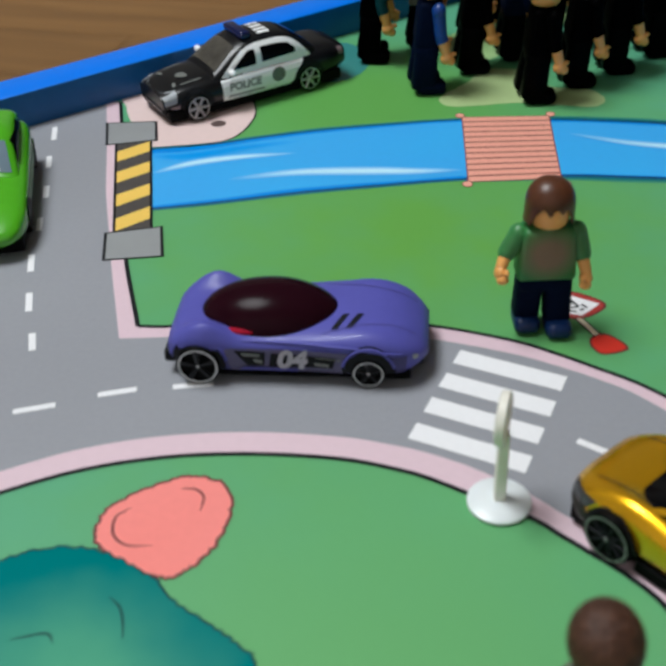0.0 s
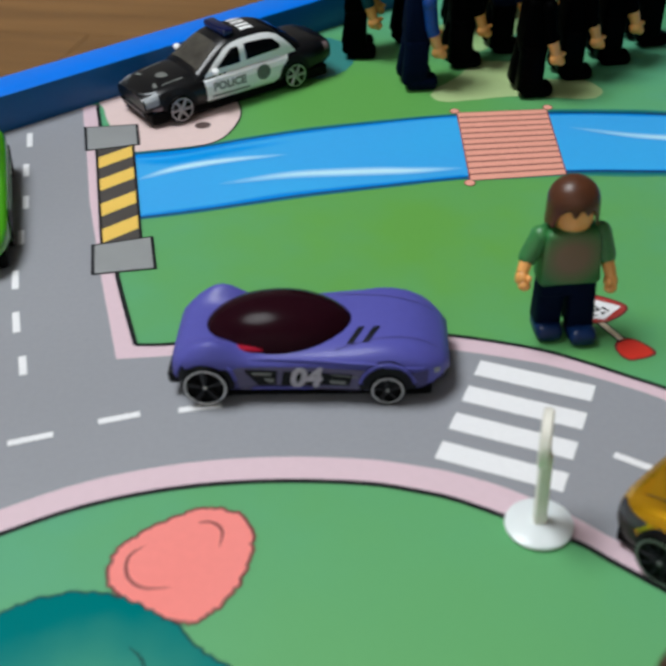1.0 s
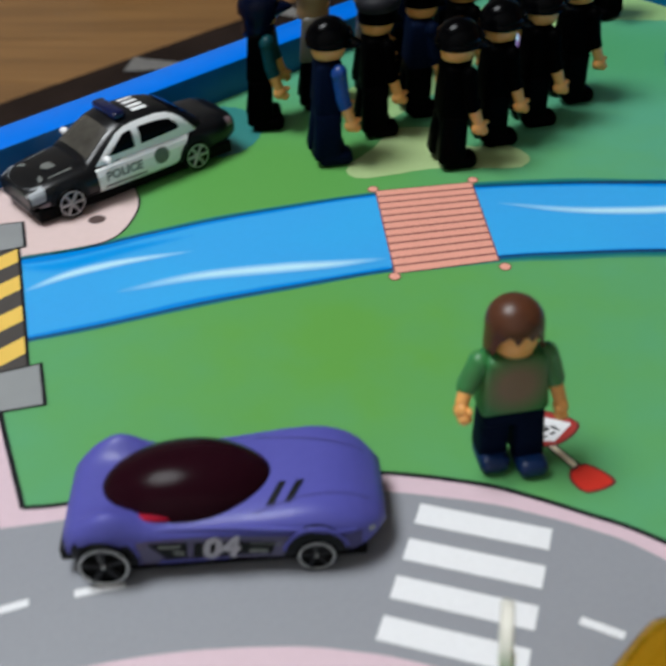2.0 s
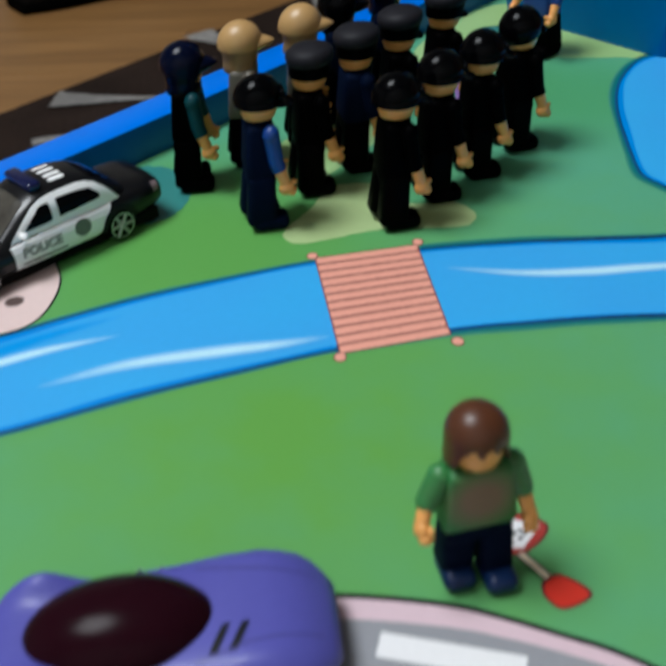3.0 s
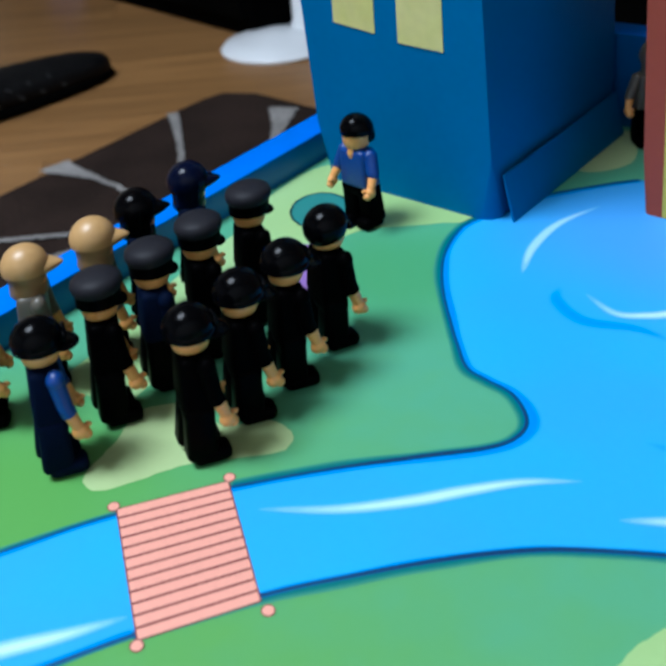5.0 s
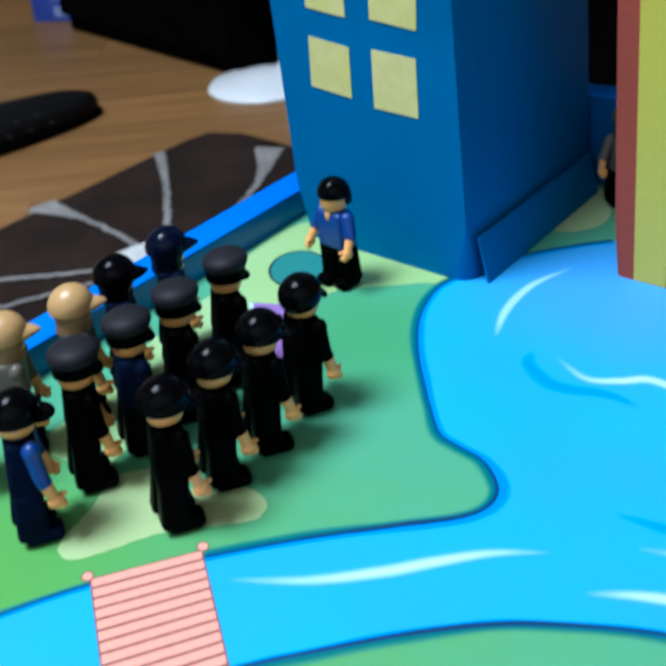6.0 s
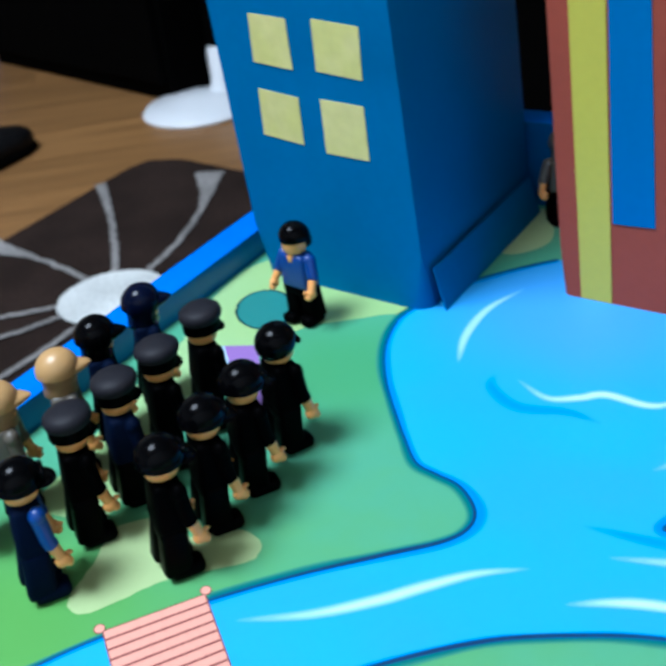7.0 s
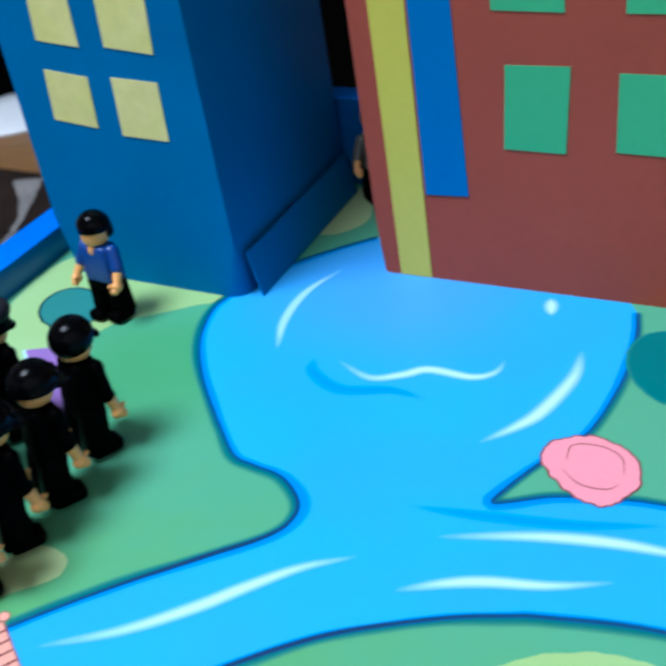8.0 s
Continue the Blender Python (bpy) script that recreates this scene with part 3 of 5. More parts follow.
WAVES = [
    ([(-0.0446, 0.0926), (-0.0326, 0.0992), (-0.0169, 0.1033), (0.0034, 0.1056)], 0.0024),
    ([(-0.0181, 0.0874), (0.0045, 0.0915), (0.0285, 0.0915), (0.0440, 0.0908), (0.0592, 0.0910)], 0.0030),
    ([(0.0978, 0.1165), (0.1180, 0.1083), (0.1375, 0.1040), (0.1513, 0.1024), (0.1670, 0.0997), (0.1815, 0.0940)], 0.0026),
    ([(0.2165, 0.2035), (0.2290, 0.2200), (0.2465, 0.2334), (0.2682, 0.2401)], 0.0022),
    ([(0.2297, 0.1811), (0.2323, 0.1657), (0.2420, 0.1597), (0.2509, 0.1565), (0.2592, 0.1435), (0.2670, 0.1405), (0.2744, 0.1440)], 0.0026),
    ([(0.2979, 0.1314), (0.2850, 0.1216), (0.2641, 0.1136), (0.2520, 0.1124), (0.2389, 0.1132)], 0.0030),
    ([(0.3145, 0.1660), (0.3061, 0.1566)], 0.0030),
    ([(0.2038, 0.0868), (0.2236, 0.0716), (0.2374, 0.0583), (0.2475, 0.0455), (0.262, 0.024)], 0.0026),
    ([(0.1827, 0.0771), (0.1944, 0.0714), (0.2036, 0.0652), (0.2157, 0.0542), (0.2293, 0.0452)], 0.0024),
]
for pts, w in WAVES:
    line = spline(pts, 10)
    for k in range(4 if pts[0][1] > 0.2 else 6):
        cut = int(len(line) * 0.05 * k)
        ribbon("wave", line[cut:len(line) - cut], w * (2.1 - 0.33 * k), Z3 + 0.000004 + 0.000004 * k, f"wave_{k}", tray, taper=True)
for pts, w in (([(0.2240, 0.1890), (0.2190, 0.1815), (0.2205, 0.1663), (0.2336, 0.1546), (0.2398, 0.1425)], 0.0028), ([(0.2052, 0.1020), (0.2196, 0.0851), (0.2358, 0.0681), (0.2549, 0.0524)], 0.0024),
               ([(-0.0500, 0.1062), (-0.0388, 0.1045), (-0.0307, 0.1056), (-0.0150, 0.1105), (0.004, 0.1150)], 0.0030)):
    line = spline(pts, 10)
    for k in range(4):
        cut = int(len(line) * 0.05 * k)
        ribbon("wave_shade", line[cut:len(line) - cut], w * (2.3 - 0.45 * k), Z2 + 0.000006 + 0.000004 * k, f"wave_dark_{k}", tray, taper=True)

# footbridge
bridge = tagged(new("bridge"), "salmon-pink printed plank footbridge")
bridge.parent = tray
tl, tr, br, bl = (Vector((*q, 0)) for q in ((0.0614, 0.1316), (0.0930, 0.1314), (0.0908, 0.0838), (0.0602, 0.0824)))
sheet("bridge_line", [tl, tr, br, bl], Z4, "bridge_line", bridge)
NP = 12
for i in range(NP):
    a, b = (i + 0.10) / NP, (i + 0.90) / NP
    q = [tl.lerp(bl, a), tr.lerp(br, a), tr.lerp(br, b), tl.lerp(bl, b)]
    c = sum(q, Vector()) / 4
    q = [c + Vector(((p.x - c.x) * 0.975, p.y - c.y, 0)) for p in q]
    sheet("plank", q, Z5, "plank", bridge)
for c in ((0.0610, 0.1328), (0.0934, 0.1326), (0.0915, 0.0804), (0.0601, 0.0811)):
    circ = [(c[0] + 0.0015 * math.cos(k * 0.39269), c[1] + 0.0017 * math.sin(k * 0.39269)) for k in range(16)]
    sheet("post_line", [((p[0] - c[0]) * 1.2 + c[0], (p[1] - c[1]) * 1.2 + c[1]) for p in circ], Z5 + 0.00001, "bridge_line", bridge)
    sheet("post", circ, Z6, "plank", bridge)

# road with its kerbs
kerb_out_v = [(-0.0725, 0.1515), (-0.0684, 0.1321), (-0.0630, 0.1060), (-0.0580, 0.0808), (-0.0525, 0.0580), (-0.0473, 0.0365), (-0.0376, -0.0007)]
kerb_in_v = [(-0.0670, 0.1515), (-0.0628, 0.1321), (-0.0575, 0.1060), (-0.0525, 0.0808), (-0.0475, 0.0580), (-0.0427, 0.0364), (-0.0335, 0.0048)]
up_road = [(-0.0376, -0.0007), (-0.024, -0.0002), (-0.002, 0.0020), (0.022, 0.0012), (0.0443, -0.0023), (0.0645, -0.0087), (0.0755, -0.0140), (0.0843, -0.0192), (0.0935, -0.0260),
           (0.106, -0.041), (0.117, -0.062), (0.123, -0.09), (0.123, -0.13), (0.118, -0.18)]
up_green = [(-0.0335, 0.0048), (-0.024, 0.0046), (-0.002, 0.0066), (0.022, 0.0062), (0.0437, 0.0038), (0.0651, -0.0031), (0.0760, -0.0090), (0.0848, -0.0148), (0.0960, -0.0228),
            (0.110, -0.038), (0.122, -0.061), (0.128, -0.09), (0.128, -0.13), (0.123, -0.18)]
lo_road = [(-0.19, -0.150), (-0.13, -0.0975), (-0.085, -0.0670), (-0.055, -0.0511), (-0.0371, -0.0434), (-0.0178, -0.0392), (0.0021, -0.0382), (0.0222, -0.0400), (0.0345, -0.0430), (0.0420, -0.0456), (0.0519, -0.0505),
           (0.0638, -0.0590), (0.0702, -0.0650), (0.0780, -0.0715), (0.0850, -0.0785), (0.0915, -0.0870), (0.0950, -0.100), (0.096, -0.13), (0.092, -0.18)]
lo_green = [(-0.19, -0.157), (-0.13, -0.1045), (-0.085, -0.0740), (-0.0530, -0.0579), (-0.0355, -0.0505), (-0.0167, -0.0465), (0.0028, -0.0457), (0.0224, -0.0475), (0.0345, -0.0508), (0.0414, -0.0535), (0.0508, -0.0588),
            (0.0633, -0.0660), (0.0687, -0.0708), (0.0740, -0.0756), (0.0803, -0.0815), (0.0862, -0.0895), (0.0895, -0.102), (0.090, -0.13), (0.086, -0.18)]
KO, KI, UO, UG, LR, LG = (spline(q) for q in (kerb_out_v, kerb_in_v, up_road, up_green, lo_road, lo_green))
back = [Vector((x, 0.2035 + 0.7453 * x - 0.0002, 0)) for x in (-0.24, -0.16, -0.10)]
sheet("road", KO + UO[1:] + LR[::-1] + [Vector((-0.24, -0.19, 0))] + back, Z1, "road", tray, "smooth grey printed road")
sheet("kerb", KO + UO[1:] + (KI + UG[1:])[::-1], Z2, "kerb", tray, "pale pink printed kerb")
sheet("kerb", LR + LG[::-1], Z2, "kerb", tray, "pale pink printed kerb")
for pts in (KI, UG, LG):
    ribbon("kerb_line", pts, 0.0013, Z3, "ink", tray)
DASH = [((-0.0579, -0.0303), (-0.0480, -0.0277)), ((-0.0383, -0.0241), (-0.0289, -0.0219)), ((-0.020, -0.0212), (-0.010, -0.0200)), ((0.0765, -0.0418), (0.0835, -0.0465)),
        ((0.094, -0.057), (0.099, -0.066)), ((-0.079, -0.041), (-0.069, -0.036)), ((-0.100, -0.054), (-0.090, -0.048)),
        ((-0.0872, 0.1302), (-0.0850, 0.1196)), ((-0.0834, 0.1068), (-0.0816, 0.0982)), ((-0.0788, 0.0850), (-0.0771, 0.0770)), ((-0.0756, 0.0640), (-0.0739, 0.0560)),
        ((-0.0724, 0.0420), (-0.0703, 0.0326)), ((-0.0677, 0.0215), (-0.0654, 0.0124)), ((-0.0617, 0.0021), (-0.0597, -0.0055))]
for a, b in DASH:
    ribbon("lane_dash", [Vector((*a, 0)), Vector((*b, 0))], 0.0019, Z3, "white_ink", tray)
c0, c1, c2, c3 = (Vector((*q, 0)) for q in ((0.0521, -0.0072), (0.0776, -0.0186), (0.0634, -0.0526), (0.0377, -0.0408)))
for i in range(4):
    a, b = i * 0.2785, i * 0.2785 + 0.16
    sheet("crossing_stripe", [c0.lerp(c3, a), c1.lerp(c2, a), c1.lerp(c2, b), c0.lerp(c3, b)], Z4, "white_ink", tray)

# printed barrier beside the river's end
barrier = tagged(new("barrier"), "printed yellow and black striped barrier with grey posts")
barrier.parent = tray
B = [Vector((*q, 0)) for q in ((-0.0615, 0.1155), (-0.0495, 0.1180), (-0.0388, 0.0565), (-0.0500, 0.0542))]
sheet("bar", B, Z4, "dark_ink", barrier)
for a, b in ((B[0], B[3]), (B[1], B[2])):
    ribbon("bar_line", [a, b], 0.0009, Z6, "ink", barrier)
for v in (0.075, 0.325, 0.585, 0.835):
    q = [B[0].lerp(B[3], v + 0.035), B[1].lerp(B[2], v - 0.06), B[1].lerp(B[2], v + 0.065), B[0].lerp(B[3], v + 0.16)]
    sheet("stripe", q, Z5, "yellow_ink", barrier)
for q in (((-0.0676, 0.1322), (-0.0506, 0.1328), (-0.0480, 0.1178), (-0.0643, 0.1150)), ((-0.0519, 0.0534), (-0.0361, 0.0567), (-0.0332, 0.0403), (-0.0495, 0.0386))):
    c = sum((Vector((*p, 0)) for p in q), Vector()) / 4
    sheet("post_line", [c + Vector(((p[0] - c.x) * 1.12, (p[1] - c.y) * 1.09, 0)) for p in q], Z5, "ink", barrier)
    sheet("post", q, Z6, "box_ink", barrier)

# cream apron under the patrol car
LOBE = spline([(-0.0662, 0.1580), (-0.0638, 0.1467), (-0.0615, 0.1385), (-0.0560, 0.1250), (-0.0490, 0.1120), (-0.0387, 0.1120), (-0.0291, 0.1135), (-0.0198, 0.1189), (-0.0148, 0.1309), (-0.0142, 0.1426), (-0.0185, 0.1560), (-0.030, 0.172), (-0.048, 0.172)], 6, True)
sheet("apron", LOBE, Z2, "lobe", tray, "cream-pink printed apron")
ribbon("apron_line", LOBE[30:62], 0.0007, Z3, "ink", tray)
sheet("drain_spot", [(-0.0268 + 0.0028 * math.cos(k * 0.3927), 0.1303 + 0.0026 * math.sin(k * 0.3927)) for k in range(16)], Z4, "spot_ink", tray)


# printed bushes and discs
def blob(name, pts, z, m, line=None, label="", rough=0.0006, w=0.0006, seed=1):
    rnd = random.Random(seed)
    ps = spline(pts, 8, True)
    c = sum(ps, Vector()) / len(ps)
    ps = [p + (p - c).normalized() * rnd.uniform(-rough, rough) for p in ps]
    ob = sheet(name, ps, z, m, tray, label)
    if line:
        ribbon(name + "_line", ps + ps[:1], w, z + 0.00002, line, tray)
    return ob


blob("flower_bush", [(-0.0289, -0.0712), (-0.0286, -0.0644), (-0.0241, -0.0593), (-0.0164, -0.0545), (-0.0108, -0.0530), (-0.0042, -0.0546), (-0.0014, -0.0590), (-0.0009, -0.0640), (-0.0022, -0.0713),
                     (-0.0056, -0.0777), (-0.0102, -0.0817), (-0.0150, -0.0818), (-0.0204, -0.0790), (-0.0254, -0.0755)], Z3, "salmon", "salmon_line", "salmon printed bush", 0.0004, 0.0007, seed=3)
ribbon("bush_curl", spline([(-0.0125, -0.0570), (-0.0095, -0.0570), (-0.0072, -0.0595), (-0.0075, -0.0640)], 6), 0.0006, Z5, "salmon_line", tray, True)
ribbon("bush_curl", spline([(-0.0225, -0.0625), (-0.0255, -0.0655), (-0.0250, -0.0705), (-0.0215, -0.0735), (-0.0160, -0.0735)], 6), 0.0006, Z5, "salmon_line", tray, True)
TREE = [(-0.062, -0.089), (-0.0475, -0.0782), (-0.040, -0.0744), (-0.0283, -0.0744), (-0.0203, -0.0786), (-0.0134, -0.0834), (-0.0082, -0.0889), (-0.0008, -0.0942),
        (0.0046, -0.0986), (0.0078, -0.1035), (0.005, -0.125), (-0.012, -0.142), (-0.04, -0.145), (-0.062, -0.130)]
blob("tree_top", TREE, Z4, "tree", "tree_line", "teal printed treetop", 0.0005, 0.0005, 5)
ribbon("tree_curl", spline([(-0.0225, -0.0870), (-0.0200, -0.0895), (-0.0186, -0.0930), (-0.0178, -0.0975)], 6), 0.0005, 0.00020, "tree_line", tray, True)
ribbon("tree_curl", spline([(-0.040, -0.0975), (-0.033, -0.0960), (-0.031, -0.0985)], 6), 0.0005, 0.00020, "tree_line", tray, True)
blob("flower_bush", [(0.2483, 0.0955), (0.2563, 0.0998), (0.2671, 0.0946), (0.2712, 0.0827), (0.2668, 0.0732), (0.2586, 0.0676), (0.2474, 0.0686), (0.2441, 0.0789), (0.2458, 0.0898)], Z5, "pink", "salmon_line",
     "rose-pink printed bush", 0.0005, 0.0006, 11)
ribbon("bush_curl", spline([(0.2535, 0.0900), (0.2600, 0.0945), (0.2660, 0.0890), (0.2670, 0.0810), (0.2610, 0.0740)], 6), 0.0005, Z6, "salmon_line", tray, True)
ribbon("bush_curl", spline([(0.2500, 0.0885), (0.2490, 0.0800), (0.2530, 0.0735), (0.2580, 0.0725)], 6), 0.0005, Z6, "salmon_line", tray, True)


def disc(c, rx, ry, z, m, line=None, turn=0.0, label="", name="round_bush"):
    pts = []
    for k in range(12):
        a = 2 * math.pi * k / 12
        x, y = rx * math.cos(a), ry * math.sin(a)
        pts.append((c[0] + x * math.cos(turn) - y * math.sin(turn), c[1] + x * math.sin(turn) + y * math.cos(turn)))
    return blob(name, pts, z, m, line, label, 0.0003, 0.0010)


disc((0.1660, 0.2870), 0.0125, 0.0175, Z4, "teal_mid", "tree_line", -0.2, "dark green printed bush")
disc((0.012, 0.187), 0.016, 0.021, Z3, "teal_mid", None, 0.0, "dark green printed bush")
disc((0.3140, 0.1045), 0.0150, 0.0230, Z5, "teal", "teal_line", -0.6, "dark green printed bush")
blob("path", [(0.0545, 0.149), (0.0575, 0.1413), (0.069, 0.1415), (0.082, 0.1430), (0.097, 0.1403), (0.1105, 0.1385), (0.1150, 0.1456), (0.1095, 0.155), (0.097, 0.157), (0.090, 0.172), (0.075, 0.175), (0.065, 0.162)],
     Z2, "tan", None, "pale tan printed path", 0.0003)
PATHL = spline([(0.060, 0.190), (0.085, 0.215), (0.110, 0.245), (0.140, 0.272), (0.175, 0.290)], 8)
ribbon("path", PATHL, 0.030, Z1, "pale", tray)
blob("path", [(0.125, 0.262), (0.135, 0.295), (0.178, 0.331), (0.200, 0.310), (0.2200, 0.2535), (0.205, 0.2545), (0.192, 0.2580), (0.175, 0.262), (0.148, 0.255)], Z2, "pale", None, "pale green printed path", 0.0)
disc((0.184, 0.010), 0.038, 0.032, Z2, "pale", None, -0.35, "pale green printed clearing", "clearing")
blob("pale_path", [(0.108, -0.030), (0.113, -0.014), (0.1172, -0.004), (0.1178, 0.0008), (0.1215, 0.0040), (0.1245, 0.0080), (0.1262, 0.0125), (0.1300, 0.0152), (0.1340, 0.0180), (0.1370, 0.0206), (0.1425, 0.0240), (0.1490, 0.0265), (0.160, 0.020), (0.165, 0.004), (0.158, -0.022), (0.140, -0.040), (0.120, -0.042)],
     Z3, "path_white", None, "off-white printed path", 0.0)
blob("path", [(0.2775, 0.2745), (0.2870, 0.2880), (0.3060, 0.3030), (0.3190, 0.3010), (0.3040, 0.2745), (0.2880, 0.2690)], Z2, "tan", None, "pale tan printed path", 0.0)
sheet("picnic_table", [(0.1530, 0.0312), (0.190, 0.012), (0.180, -0.008), (0.1435, 0.0110)], Z4, "brown_ink", tray)
sheet("picnic_table", [(0.1536, 0.0302), (0.189, 0.0118), (0.1795, -0.0070), (0.1445, 0.0110)], Z5, "tan_ink", tray)
sheet("bench", [(0.1400, 0.2672), (0.1530, 0.2596), (0.1405, 0.2125), (0.130, 0.219)], Z3, "purple_ink", tray, "purple printed bench")
ribbon("bench_line", [Vector((0.1402, 0.2668, 0)), Vector((0.1368, 0.247, 0))], 0.0012, Z4, "foam", tray)

# printed roadwork sign and spade
sheet("sign_edge", spline([(0.0780, 0.0085), (0.0815, 0.0195), (0.0925, 0.0128), (0.0855, 0.0060)], 5, True), Z3, "salmon_line", tray)
sheet("sign_edge", spline([(0.0783, 0.0087), (0.0816, 0.0188), (0.0918, 0.0128), (0.0854, 0.0064)], 5, True), Z3 + 0.00001, "sign_red", tray, "red-edged printed warning sign")
sheet("sign_face", [(0.0791, 0.0090), (0.0818, 0.0178), (0.0908, 0.0127), (0.0852, 0.0072)], Z4, "white_ink", tray)
for a, b in (((0.0812, 0.0148), (0.0838, 0.0128)), ((0.0830, 0.0150), (0.0848, 0.0118)), ((0.0826, 0.0108), (0.0852, 0.0116)), ((0.0858, 0.0126), (0.0872, 0.0108)), ((0.0812, 0.0100), (0.0840, 0.0090)), ((0.0850, 0.0098), (0.0862, 0.0104))):
    ribbon("sign_mark", [Vector((*a, 0)), Vector((*b, 0))], 0.0007, Z5, "ink", tray)
ribbon("spade_handle", [Vector((0.0835, 0.0075, 0)), Vector((0.0880, -0.0020, 0))], 0.0024, Z2, "ink", tray)
ribbon("spade_handle", [Vector((0.0835, 0.0075, 0)), Vector((0.0880, -0.0020, 0))], 0.0015, Z3, "cream_ink", tray)
sheet("spade_blade", spline([(0.0862, -0.0020), (0.0905, -0.0010), (0.0948, -0.0072), (0.0880, -0.0097), (0.0853, -0.0060)], 6, True), Z3, "salmon_line", tray)
sheet("spade_blade", spline([(0.0866, -0.0026), (0.0903, -0.0016), (0.0940, -0.0070), (0.0881, -0.0091), (0.0858, -0.0058)], 6, True), Z4, "red_ink", tray, "red printed spade blade")


# ---------------- card buildings ----------------
LEAN = Vector((-0.0474, 0.0159, 1.0))


def card_block(name, o, d, w, back, depth, h, m, label, soft, lean=LEAN):
    """A leaning card box: front edge from o along d, depth along back."""
    o, d, back = Vector((*o, 0)), Vector((*d, 0)).normalized(), Vector((*back, 0)).normalized()
    e = thing(name, Matrix.Translation(o), label, "toy building", "card buildings")
    bm = bmesh.new()
    base = [Vector(), d * w, d * w + back * depth, back * depth]
    n = 8
    rows = []
    for k in range(n + 1):
        z = h * k / n
        rows.append([bm.verts.new(p + lean * z) for p in base])
    for a, b in zip(rows, rows[1:]):
        for i in range(4):
            bm.faces.new((a[i], a[(i + 1) % 4], b[(i + 1) % 4], b[i]))
    bm.faces.new(rows[0])
    bm.faces.new(rows[-1])
    up = [ed for ed in bm.edges if abs((ed.verts[1].co - ed.verts[0].co).normalized().z) > 0.5]
    bmesh.ops.bevel(bm, geom=up, offset=soft, segments=6, affect="EDGES", profile=0.5)
    part("wall", bm, m, e, smooth=35)
    out = d.cross(Vector((0, 0, 1))).normalized()
    if out.dot(back) > 0:
        out = -out

    def piece(nm, q, mm, lift=0.0004):
        b2 = bmesh.new()
        lo = [b2.verts.new(d * s + lean * z - out * 0.0006) for s, z in q]
        hi = [b2.verts.new(d * s + lean * z + out * lift) for s, z in q]
        b2.faces.new(hi)
        for i in range(4):
            b2.faces.new((lo[i], lo[(i + 1) % 4], hi[(i + 1) % 4], hi[i]))
        return part(nm, b2, mm, e)
    return e, piece, d, back, out


tower, piece, d, back, out = card_block("card_tower", (0.2245, 0.2445), (-0.5256, 0.8507), 0.0885, (0.809, 0.588), 0.110, 0.21, "tower", "tall blue card tower with yellow paper windows", 0.0080)
for q in (((0.0693, 0.1022), (0.0495, 0.1003), (0.0488, 0.1208), (0.0674, 0.1221)), ((0.0375, 0.1009), (0.0160, 0.0990), (0.0142, 0.1197), (0.0361, 0.1216)),
          ((0.0717, 0.0706), (0.0508, 0.0685), (0.0494, 0.0888), (0.0698, 0.0909)), ((0.0396, 0.0664), (0.0184, 0.0657), (0.0174, 0.0885), (0.0382, 0.0894)),
          ((0.0680, 0.1350), (0.0490, 0.1338), (0.0485, 0.1540), (0.0668, 0.1548)), ((0.0358, 0.1330), (0.0158, 0.1310), (0.0146, 0.1520), (0.0350, 0.1535))):
    piece("window", q, "tower_w")
n = Vector((0.588, -0.809, 0))
bm = bmesh.new()
f0, f1 = back * 0.004, back * 0.106
for a, b in ((0.0, 0.0), (0.0007, 0.0)):
    off = n * (a + 0.0004)
    vs = [bm.verts.new(p + off) for p in (f0 + n * 0.0055 + Vector((0, 0, 0.0002)), f1 + n * 0.0055 + Vector((0, 0, 0.0002)), f1 + n * 0.0008 + Vector((0, 0, 0.019)), f0 + n * 0.0008 + Vector((0, 0, 0.019)))]
    bm.faces.new(vs)
bmesh.ops.bridge_loops(bm, edges=bm.edges[:])
part("flap", bm, "tower", tower, "folded blue card flap")

red, piece, d, back, out = card_block("card_house", (0.279, 0.227), (0.5506, -0.8348), 0.19, (0.83, 0.55), 0.10, 0.19, "red_card", "maroon card house with green windows and stripes", 0.0035)
piece("stripe", ((0.0082, 0.0003), (0.0213, 0.0003), (0.0233, 0.1885), (0.0087, 0.1885)), "lime_card")
piece("stripe", ((0.0228, 0.0368), (0.0397, 0.0376), (0.0386, 0.1885), (0.0242, 0.1885)), "blue_card2", 0.0005)
for q in (((0.0548, 0.0577), (0.0770, 0.0575), (0.0796, 0.0888), (0.0570, 0.0885)), ((0.0943, 0.0594), (0.1165, 0.0590), (0.1180, 0.0872), (0.0957, 0.0872)),
          ((0.0533, 0.1072), (0.0782, 0.1068), (0.0790, 0.1372), (0.0540, 0.1372)), ((0.0979, 0.1069), (0.1205, 0.1069), (0.1212, 0.1368), (0.0985, 0.1368))):
    piece("window", q, "green_card")


# ---------------- toy figures (one plain mesh each) ----------------
def hair_bob(bm, mi):
    """A moulded bob: one shell over crown, sides and back, open at the face, with a cut fringe and flared ends."""
    n, grids = 56, []
    for inner in (0.0, 0.0007):
        grid = []
        for i in range(n):
            th = 2 * math.pi * i / n
            off = abs(math.atan2(math.sin(th), math.cos(th)))
            open_face = 1 - min(1, max(0, (off - 0.72) / 0.30))
            end = 0.0312 + open_face * (0.0358 - 0.0312 + 0.0008 * math.sin(th * 13 + 0.6)) + 0.0004 * math.sin(th * 9)
            col = []
            for j in range(9):
                a = math.pi / 2 * (1 - j / 8)
                col.append((0.0060 * math.cos(a), 0.0364 + 0.0057 * math.sin(a)))
            for j in range(1, 8):
                u = j / 7
